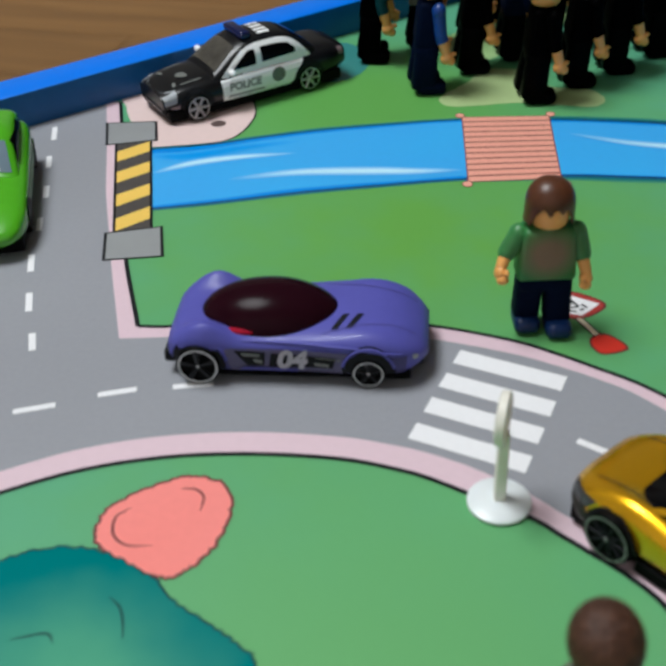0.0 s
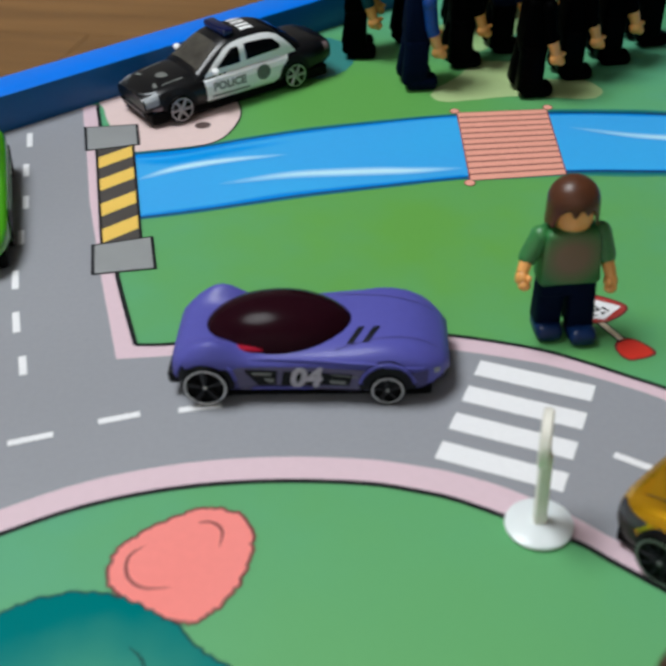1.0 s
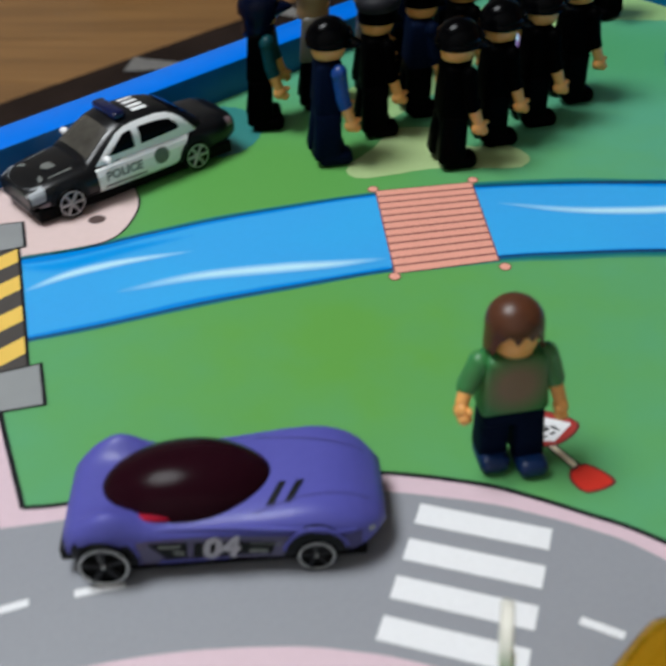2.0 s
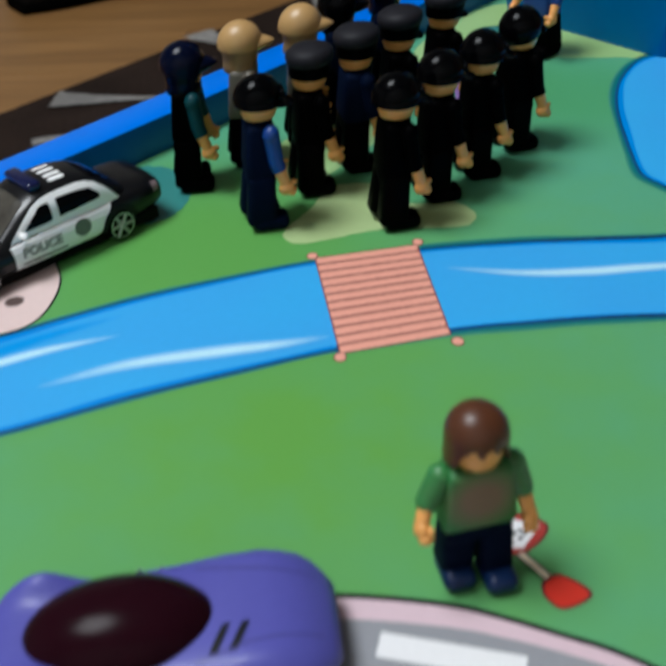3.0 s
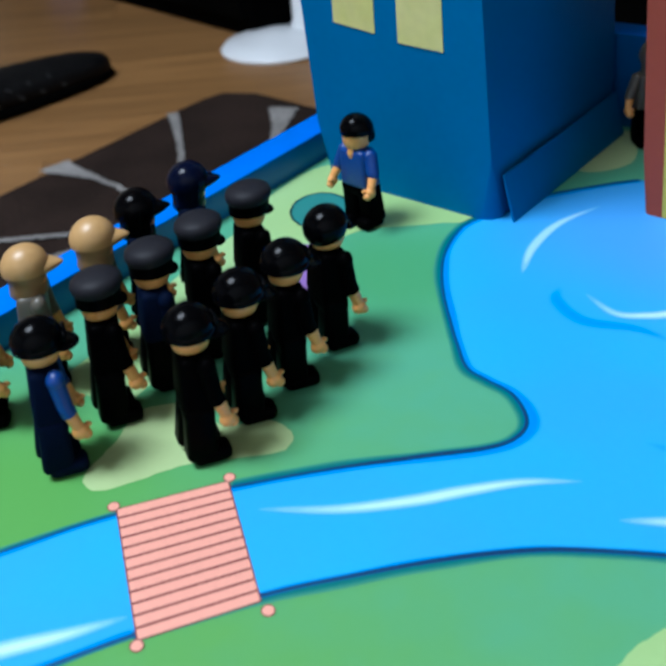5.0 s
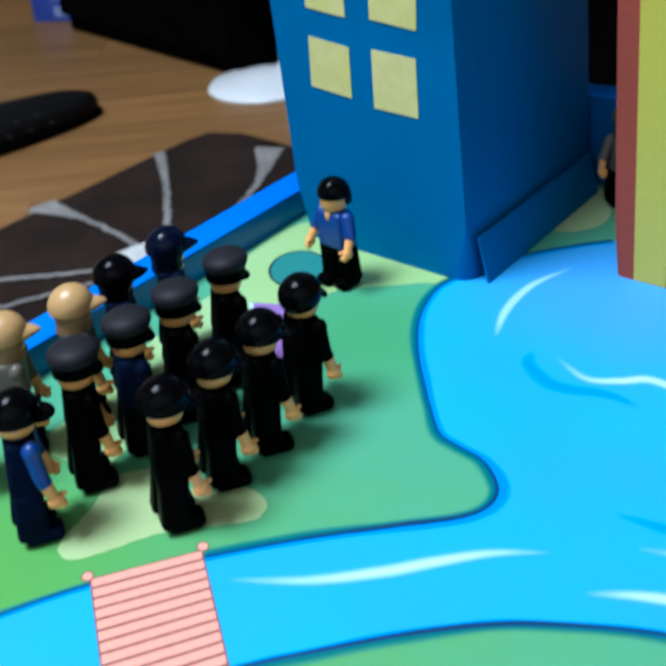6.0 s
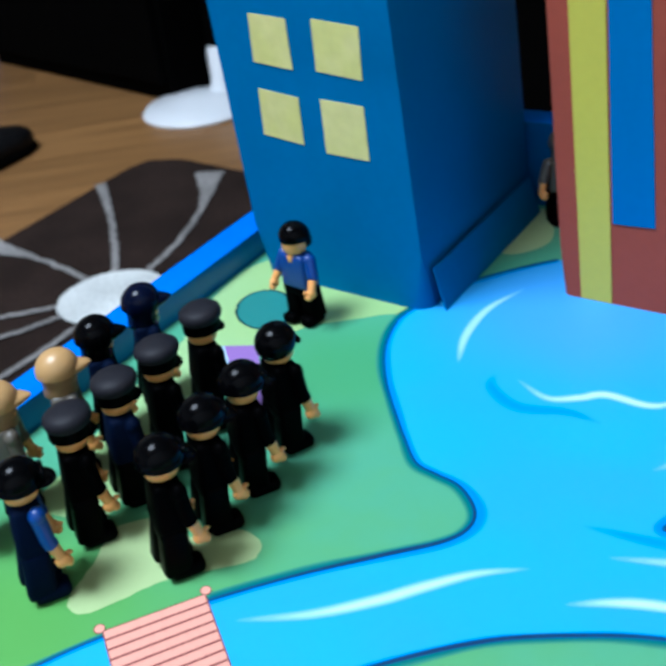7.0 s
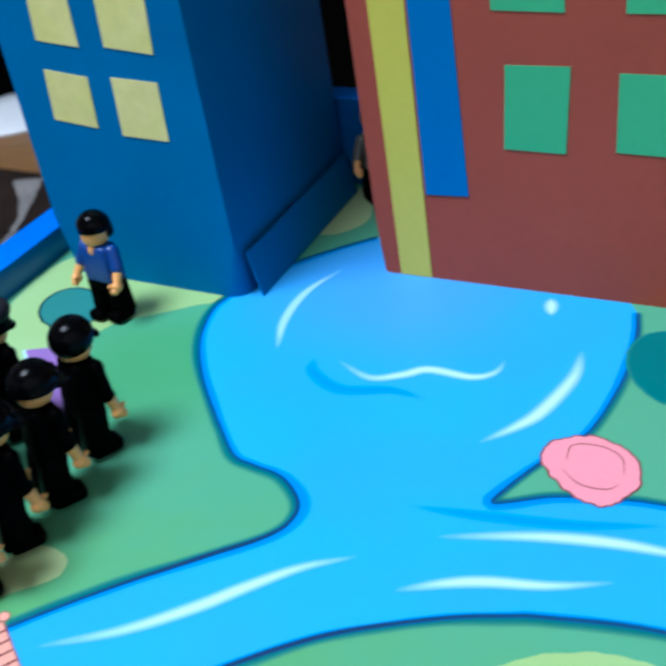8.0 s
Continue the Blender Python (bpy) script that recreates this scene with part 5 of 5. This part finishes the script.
cab = Loft([(-0.0290, 0.0114, 0.0080, 0.0150, 3.0), (-0.0235, 0.0120, 0.0070, 0.0196, 3.0), (-0.0180, 0.0122, 0.0060, 0.0228, 3.0), (-0.0120, 0.0122, 0.0060, 0.0236, 3.0), (0.0000, 0.0122, 0.0060, 0.0236, 3.0), (0.0060, 0.0122, 0.0060, 0.0212, 3.0), (0.0155, 0.0124, 0.0080, 0.0144, 3.0)])
cabin = part("cabin", cab.mesh(), "black_car", car, smooth=60)
part("windscreen", cab.top_patch([(0.0042, -0.0080), (0.0138, -0.0098), (0.0138, 0.0098), (0.0042, 0.0080)], 0.0002), "glass_brown", car, "brownish tinted windscreen")
part("rear_window", cab.top_patch([(-0.0265, -0.0080), (-0.0195, -0.0076), (-0.0195, 0.0076), (-0.0265, 0.0080)], 0.0002), "glass_dark", car)
for s in (-1, 1):
    door = part("door", body.side_patch([(-0.0222, 0.0138), (0.0132, 0.0134), (0.0128, 0.0034), (-0.0150, 0.0038)], s, 0.0002, (16, 6)), "white_car", car, "white door panels")
    part("door_frame", cab.side_arch((-0.0252, -0.0225, -0.0198, -0.0170, -0.0130, -0.0080, -0.0010, 0.0028, 0.0070, 0.0122), (0.0128,) * 10, (0.0134, 0.0168, 0.0198, 0.0214, 0.0221, 0.0222, 0.0220, 0.0206, 0.0178, 0.0134), s, 0.0004), "white_car", car, "white arched window frames", smooth=60)
    part("side_window", cab.side_arch((-0.0020, -0.0018, 0.0008, 0.0036, 0.0074), (0.0154, 0.0152, 0.0150, 0.0150, 0.0150), (0.0200, 0.0206, 0.0204, 0.0184, 0.0151), s, 0.0007), "glass_black", car)
    part("side_window", cab.side_arch((-0.0186, -0.0182, -0.0160, -0.0125, -0.0085, -0.0046, -0.0044), (0.0164, 0.0162, 0.0160, 0.0158, 0.0156, 0.0154, 0.0156), (0.0170, 0.0180, 0.0200, 0.0206, 0.0208, 0.0208, 0.0204), s, 0.0007), "glass_black", car)
    y = s * (body.side(0.003, 0.0096) + 0.0004)
    lettering("lettering", "POLICE", 0.0040, "door_ink", door, Matrix.Translation((0.0038, y, 0.0094)) @ Matrix.Rotation(radians(90 if s < 0 else -90), 4, "X") @ (Matrix.Identity(4) if s < 0 else Matrix.Rotation(math.pi, 4, "Z")))
    part("side_stripe", body.side_patch([(-0.0040, 0.0066), (0.0110, 0.0066), (0.0110, 0.0058), (-0.0040, 0.0058)], s, 0.0004), "door_ink", door)
    bm = bmesh.new()
    lathe(bm, [(0.0028, 0), (0.0028, 0.0003), (0.0004, 0.0003)], 20, Matrix.Translation((-0.0102, s * (body.side(-0.0102, 0.0098) - 0.00005), 0.0098)) @ Matrix.Rotation(radians(-90 * s), 4, "X"))
    part("badge", bm, "ash_ink", door)
    part("headlight", body.side_patch([(0.0300, 0.0118), (0.0350, 0.0106), (0.0350, 0.0070), (0.0308, 0.0078)], s, 0.0003), "clear", car)
    part("indicator", body.side_patch([(0.0290, 0.0072), (0.0330, 0.0066), (0.0330, 0.0052), (0.0292, 0.0056)], s, 0.0003), "tail", car)
    part("tail_lamp", body.side_patch([(-0.0398, 0.0128), (-0.0372, 0.0134), (-0.0372, 0.0106), (-0.0398, 0.0104)], s, 0.0003), "tail", car)
    bm = bmesh.new()
    ball(bm, (0.0090, s * 0.0148, 0.0150), (0.0013, 0.0020, 0.0012), 12, 8)
    part("wing_mirror", bm, "white_car", car, "white wing mirror")
    part("bonnet_mark", body.top_patch([(0.0190, s * 0.0092), (0.0270, s * 0.0086), (0.0268, s * 0.0080), (0.0190, s * 0.0084)], 0.0002), "ash_ink", car)
    part("bonnet_mark", body.top_patch([(0.0285, s * 0.0080), (0.0300, s * 0.0080), (0.0290, s * 0.0050), (0.0280, s * 0.0050)], 0.0002), "ash_ink", car)
bm = bmesh.new()
box(bm, -0.0035, 0.0010, -0.0076, 0.0076, 0.0228, 0.0256, bevel=0.0010, seg=3)
part("light_bar", bm, "lightbar", car, "dark blue roof light bar", smooth=50)
for k, y in enumerate((-0.0045, -0.0012, 0.0022, 0.0050)):
    part("roof_mark", cab.top_patch([(-0.0120, y - 0.0011), (-0.0068, y - 0.0011), (-0.0068, y + 0.0008), (-0.0120, y + 0.0008)], 0.00025), "white_car", car)
bm = bmesh.new()
lathe(bm, [(0.0024, 0), (0.0024, 0.0002), (0.0012, 0.0002)], 18, Matrix.Translation((0.0235, 0.0015, body.top(0.0235, 0.0015))))
part("bonnet_badge", bm, "ash_ink", car)
bm = bmesh.new()
box(bm, 0.0330, 0.0358, -0.0104, 0.0104, 0.0036, 0.0062, bevel=0.0010, seg=3)
part("front_bumper", bm, "black_car", car)
chassis(car, -0.038, 0.034, 0.0128)
arches(car, body, (-0.0233, 0.0233), 0.0066)
wheels(car, (-0.0233, 0.0233), 0.0126, 0.0050, 0.0042, 0.0042, "spokes")

# gold coupe
car = thing("toy_car", pose(0.1033, -0.0833, 0.0002, 0, 0, 132), "metallic gold die-cast toy sports car", "toy car", "toy cars")
body = Loft([(-0.0380, 0.0110, 0.0048, 0.0118, 3), (-0.032, 0.0138, 0.0030, 0.0132, 3), (-0.012, 0.0148, 0.0022, 0.0138, 3), (0.010, 0.0148, 0.0022, 0.0138, 3.2), (0.022, 0.0148, 0.0022, 0.0136, 3.4),
             (0.0290, 0.0142, 0.0022, 0.0126, 3.4), (0.0336, 0.0126, 0.0026, 0.0116, 3.2), (0.0358, 0.0102, 0.0034, 0.0102, 3.0)])
part("body", swell(body.mesh(56), 0.0205, 0.0118, 0.0018, 0.0090, 0.0032), "gold", car, smooth=180)
cab = Loft([(-0.0200, 0.0100, 0.0100, 0.0130, 2.8), (-0.008, 0.0106, 0.0100, 0.0190, 3), (0.003, 0.0106, 0.0100, 0.0202, 3), (0.0100, 0.0106, 0.0100, 0.0190, 3), (0.0222, 0.0112, 0.0095, 0.0136, 2.8)])
part("cabin", cab.mesh(), "glass_dark", car, "dark cabin glass", smooth=60)
part("roof", cab.top_patch([(-0.0085, -0.0092), (0.0078, -0.0088), (0.0078, 0.0088), (-0.0085, 0.0092)], 0.0003), "gold", car)
for s in (-1, 1):
    part("pillar", cab.side_patch([(0.0070, 0.0188), (0.0090, 0.0186), (0.0200, 0.0132), (0.0175, 0.0132)], s, 0.0003), "gold", car)
    part("headlight", body.side_patch([(0.0276, 0.0108), (0.0354, 0.0096), (0.0356, 0.0066), (0.0300, 0.0078)], s, 0.0005, (14, 6)), "headlamp_grey", car, "smoky grey headlight", smooth=180)
    part("sill", body.side_patch([(-0.0150, 0.0050), (0.0150, 0.0050), (0.0150, 0.0026), (-0.0150, 0.0026)], s, 0.0003), "gold_dark", car)
    # Black box below the sill in place of the shadow under the car.
    bm = bmesh.new()
    box(bm, -0.0165, 0.0165, s * 0.0139 - 0.0008, s * 0.0139 + 0.0008, 0.0005, 0.0036, bevel=0.0004)
    part("sill_shade", bm, "tyre", car, "black strip for the shade under the sill")
gap_pts = spline([(0.0318, 0.0084), (0.0262, 0.0086), (0.0205, 0.0092), (0.0150, 0.0106)], 8)
for s in (-1, 1):
    bm = bmesh.new()
    rows = []
    for p in gap_pts:
        f = math.exp(-((p.x - 0.0205) / 0.0090) ** 2 - ((p.y - 0.0118) / 0.0032) ** 2)
        z = body.top(p.x, p.y) + 0.0018 * f + 0.00016
        rows.append([bm.verts.new((p.x, s * (p.y + w), z)) for w in (-0.00014, 0.00014)])
    for a, b in zip(rows, rows[1:]):
        bm.faces.new((a[0], a[1], b[1], b[0]))
    part("panel_gap", bm, "gold_dark", car)
bump = Loft([(0.0270, 0.0143, 0.0020, 0.0066, 4), (0.0310, 0.0140, 0.0020, 0.0080, 4), (0.0338, 0.0129, 0.0024, 0.0086, 3.6), (0.0356, 0.0112, 0.0030, 0.0086, 3.2), (0.0366, 0.0088, 0.0036, 0.0080, 3.0)])
part("front_bumper", bump.mesh(40), "gold_dark", car, "black front bumper", smooth=180)
chassis(car, -0.034, 0.034, 0.0132)
arches(car, body, (-0.0222, 0.0226), 0.0066, off=0.0010)
wheels(car, (-0.0222, 0.0226), 0.0141, 0.0058, 0.0044, 0.0052, "dark")

# green hatchback
car = thing("toy_car", pose(-0.0948, 0.0775, 0.0002, 0, 0, -77), "bright green die-cast toy hatchback", "toy car", "toy cars")
body = Loft([(-0.0248, 0.0126, 0.0045, 0.0162, 4), (-0.0232, 0.0140, 0.0030, 0.0170, 4), (-0.010, 0.0144, 0.0024, 0.0158, 3.6), (0.012, 0.0144, 0.0024, 0.0140, 3.6), (0.032, 0.0140, 0.0028, 0.0122, 3.6), (0.0400, 0.0120, 0.0040, 0.0100, 3.2), (0.0425, 0.0090, 0.0050, 0.0084, 3)])
part("body", body.mesh(48), "green_car", car, smooth=180)
cab = Loft([(-0.0240, 0.0106, 0.0090, 0.0196, 4.2), (-0.0215, 0.0112, 0.0080, 0.0212, 4.2), (-0.008, 0.0112, 0.0080, 0.0216, 4.0), (0.0020, 0.0112, 0.0080, 0.0200, 3.6), (0.0150, 0.0120, 0.0090, 0.0136, 3.0)])
part("cabin", cab.mesh(36), "green_car", car, smooth=180)
part("windscreen", cab.top_patch([(0.0010, -0.0082), (0.0128, -0.0098), (0.0128, 0.0098), (0.0010, 0.0082)], 0.0003), "glass_blue", car, "blue-grey windscreen")
for s in (-1, 1):
    part("side_window", cab.side_patch([(-0.0150, 0.0200), (0.0000, 0.0194), (0.0078, 0.0152), (-0.0170, 0.0160)], s, 0.0004, (12, 6)), "glass_black", car)
    part("flank", body.side_patch([(-0.0150, 0.0110), (0.0240, 0.0098), (0.0235, 0.0036), (-0.0150, 0.0036)], s, 0.0001, (24, 6)), "green_grey", car, "greyish green lower flank")
chassis(car, -0.0235, 0.039, 0.0124)
arches(car, body, (-0.0185, 0.0245), 0.0058)
wheels(car, (-0.0185, 0.0245), 0.0118, 0.0050, 0.0042, 0.0040, "dark")

# ---------------- small toys ----------------
sg = thing("toy_road_sign", pose(0.0568, -0.0616, 0.0002, 0, 0, 0), "cream plastic toy road sign on a round white base", "toy sign")
bm = bmesh.new()
lathe(bm, [(0.0064, 0.0), (0.0069, 0.0003), (0.0069, 0.0009), (0.0064, 0.0012), (0.0020, 0.0018)], 40)
part("base", bm, "white_b", sg, "round white base", smooth=45)
bm = bmesh.new()
for v in box(bm, -0.0013, 0.0013, -0.0013, 0.0013, 0.0012, 0.0205, bevel=0.0004):
    v.co.x *= 1.0 - 6.0 * v.co.z
part("pole", bm, "white_p", sg)
bm = bmesh.new()
lathe(bm, [(0.0053, -0.0011), (0.0058, -0.0008), (0.0058, 0.0008), (0.0053, 0.0011)], 36, Matrix.Translation((-0.0004, 0, 0.0238)) @ Matrix.Rotation(radians(90), 4, "Y"))
pl = part("plate", bm, "white_p", sg, smooth=40)
pl.matrix_local = Matrix.Rotation(radians(-15), 4, "Z")

# ---------------- things on the room's floor ----------------
rug = thing("rug", Matrix.Translation((0.158, 0.819, FLOOR)), "dark brown pile rug with a grey and white flower pattern", "rug")
ax, ay = Vector((0.803, 0.596, 0)), Vector((0.50, -0.866, 0))
co = Vector((0.132, 0.372, 0))
bm = bmesh.new()
outl = [co - ax * 0.055, co - ax * 0.02 + ay * 0.008, co + ay * 0.05, co + ay * 0.9, co - ax * 1.3 + ay * 0.9, co - ax * 1.3]
lo = [bm.verts.new((p.x, p.y, 0)) for p in outl]
hi = [bm.verts.new((p.x, p.y, 0.008)) for p in outl]
bm.faces.new(hi)
for i in range(len(lo)):
    bm.faces.new((lo[i], lo[(i + 1) % len(lo)], hi[(i + 1) % len(lo)], hi[i]))
part("carpet", bm, "rug", rug)
rnd = random.Random(9)
for ang, ln in ((56, 0.31), (81, 0.31), (116, 0.23), (166, 0.26), (187, 0.27), (212, 0.26), (236, 0.24), (262, 0.26), (290, 0.25), (318, 0.25), (20, 0.28)):
    a = radians(ang)
    bend = {56: -0.026, 81: -0.008}.get(ang, rnd.uniform(-0.014, 0.014))
    pts = spline([(math.cos(a) * r - math.sin(a) * bend * 4 * (r / ln) * (1 - r / ln), math.sin(a) * r + math.cos(a) * bend * 4 * (r / ln) * (1 - r / ln)) for r in (0.04, ln * 0.4, ln * 0.7, ln)], 16)
    bm = bmesh.new()
    prev = None
    for i, p in enumerate(pts):
        u = i / (len(pts) - 1)
        w = 0.0036 + (0.012 if ang in (81, 187) else 0.055) * max(0, u - 0.60) ** 1.4
        s = Vector((-math.sin(a), math.cos(a), 0))
        j = rnd.uniform(-0.0014, 0.0014)
        q = (bm.verts.new((p.x + s.x * (w + j), p.y + s.y * (w + j), 0.0105)), bm.verts.new((p.x - s.x * (w - j), p.y - s.y * (w - j), 0.0105)))
        if prev:
            bm.faces.new((prev[1], q[1], q[0], prev[0]))
        prev = q
    part("petal_line", bm, "rug_line", rug)
bm = bmesh.new()
pts = [(0.054 * math.cos(k * 0.1047) * (1 + rnd.uniform(-0.02, 0.02)), 0.054 * math.sin(k * 0.1047) * (1 + rnd.uniform(-0.02, 0.02))) for k in range(60)]
vs = [bm.verts.new((*p, 0.012)) for p in pts]
bm.faces.new(vs)
part("flower_centre", bm, "rug_white", rug)

# black shoe lying on the floor
shoe = thing("shoe", pose(0.000, 1.284, FLOOR, 0, 0, 27), "black low shoe with a grey stripe on the floor", "shoe")
up = Loft([(-0.170, 0.026, 0.004, 0.040, 2.6), (-0.135, 0.041, 0.003, 0.055, 2.6), (-0.06, 0.051, 0.003, 0.050, 2.6), (0.02, 0.052, 0.003, 0.044, 2.6), (0.09, 0.047, 0.003, 0.040, 2.8), (0.145, 0.037, 0.003, 0.036, 3.0), (0.168, 0.022, 0.004, 0.030, 3.0)])
part("upper", up.mesh(), "shoe", shoe, smooth=180)
so = Loft([(-0.174, 0.026, 0.0, 0.014, 5), (-0.13, 0.043, 0.0, 0.016, 5), (-0.05, 0.053, 0.0, 0.015, 5), (0.03, 0.054, 0.0, 0.014, 5), (0.10, 0.048, 0.0, 0.014, 5), (0.150, 0.037, 0.0, 0.013, 5), (0.172, 0.022, 0.001, 0.012, 5)])
part("sole", so.mesh(), "cabinet", shoe, smooth=50)
for s in (-1, 1):
    part("stripe", up.side_patch([(-0.070, 0.026), (-0.018, 0.026), (-0.016, 0.019), (-0.070, 0.018)], s, 0.001, (8, 3)), "shoe_line", shoe)
    for x in (0.0, 0.030, 0.062):
        bm = bmesh.new()
        a, b = [(q, s * (up.side(q, z) + 0.0005), z) for q, z in ((x, 0.036), (x + 0.020, 0.018))]
        rod(bm, a, b, 0.0018, seg=8)
        part("seam", bm, "shoe_seam", shoe)

# white pedestal
ped = thing("pedestal", Matrix.Translation((0.395, 1.345, FLOOR)), "white round pedestal foot on the wooden floor", "furniture")
bm = bmesh.new()
lathe(bm, [(0.080, 0.0), (0.082, 0.004), (0.077, 0.010), (0.045, 0.015), (0.022, 0.022)], 48)
part("foot", bm, "stand_white", ped, smooth=50)
bm = bmesh.new()
lathe(bm, [(0.022, 0.018), (0.017, 0.030), (0.016, 0.075), (0.012, 0.082)], 32, Matrix.Translation((0.046, 0.02, 0)))
part("collar", bm, "stand_white", ped, smooth=50)
bm = bmesh.new()
lathe(bm, [(0.0125, 0.070), (0.0125, 0.60)], 24, Matrix.Translation((0.046, 0.02, 0)))
part("column", bm, "cabinet", ped, "black pole", smooth=50)

# black corner cabinet along the back, in three sections that also fill in for shade
cabn = thing("cabinet", pose(0.337, 1.443, FLOOR, 0, 0, -65.8), "low black corner cabinet in deep shadow", "cabinet")
for x0, x1, y0, y1, n in ((-1.10, -0.452, 0.12, 0.50, 2), (-0.45, 0.05, 0.017, 0.50, 1), (0.052, 1.05, 0.105, 0.60, 2)):
    bm = bmesh.new()
    box(bm, x0, x1, y0, y1, 0.0, 0.80, bevel=0.004)
    part("carcass", bm, "cabinet", cabn)
    w = (x1 - x0) / n
    for k in range(n):
        bm = bmesh.new()
        box(bm, x0 + w * k + 0.004, x0 + w * (k + 1) - 0.004, y0 - 0.016, y0, 0.03, 0.78, bevel=0.003)
        part("door", bm, "cabinet", cabn)
bx = thing("carton", pose(0.155, 1.930, FLOOR, 0, 0, -29), "blue printed carton on the floor", "box")
bm = bmesh.new()
box(bm, -0.052, 0.052, 0.0, 0.05, 0.0, 0.075, bevel=0.002)
part("body", bm, "bluebox", bx)
for x0, x1, z0, z1 in ((-0.012, 0.010, 0.040, 0.058), (-0.008, 0.016, 0.010, 0.028), (0.020, 0.026, 0.016, 0.056)):
    bm = bmesh.new()
    box(bm, x0, x1, -0.0012, 0.0004, z0, z1)
    part("label", bm, "carton_print", bx)

# ---------------- floor planks ----------------
bm = bmesh.new()
box(bm, -0.4495, 0.4495, -0.0596, 0.0596, -0.004, 0.0)
pl = link_mesh("plank", bm, "wood", floor)
turn = Matrix.Rotation(radians(-14), 4, "Z")
pl.matrix_world = Matrix.Translation((0, 0, -50))
first = True
for r in range(-4, 20):
    for c in range(-2, 3):
        p = turn @ Vector((c * 0.9 + (0.45 if r % 2 else 0.0) + 0.12 * (r % 3), r * 0.12 + 0.03, 0))
        if not (-2.1 < p.x < 2.1 and -0.6 < p.y < 2.2):
            continue
        ob = pl if first else new("plank", pl.data)
        ob.parent = floor
        ob.matrix_world = Matrix.Translation((p.x, p.y, FLOOR)) @ turn
        first = False
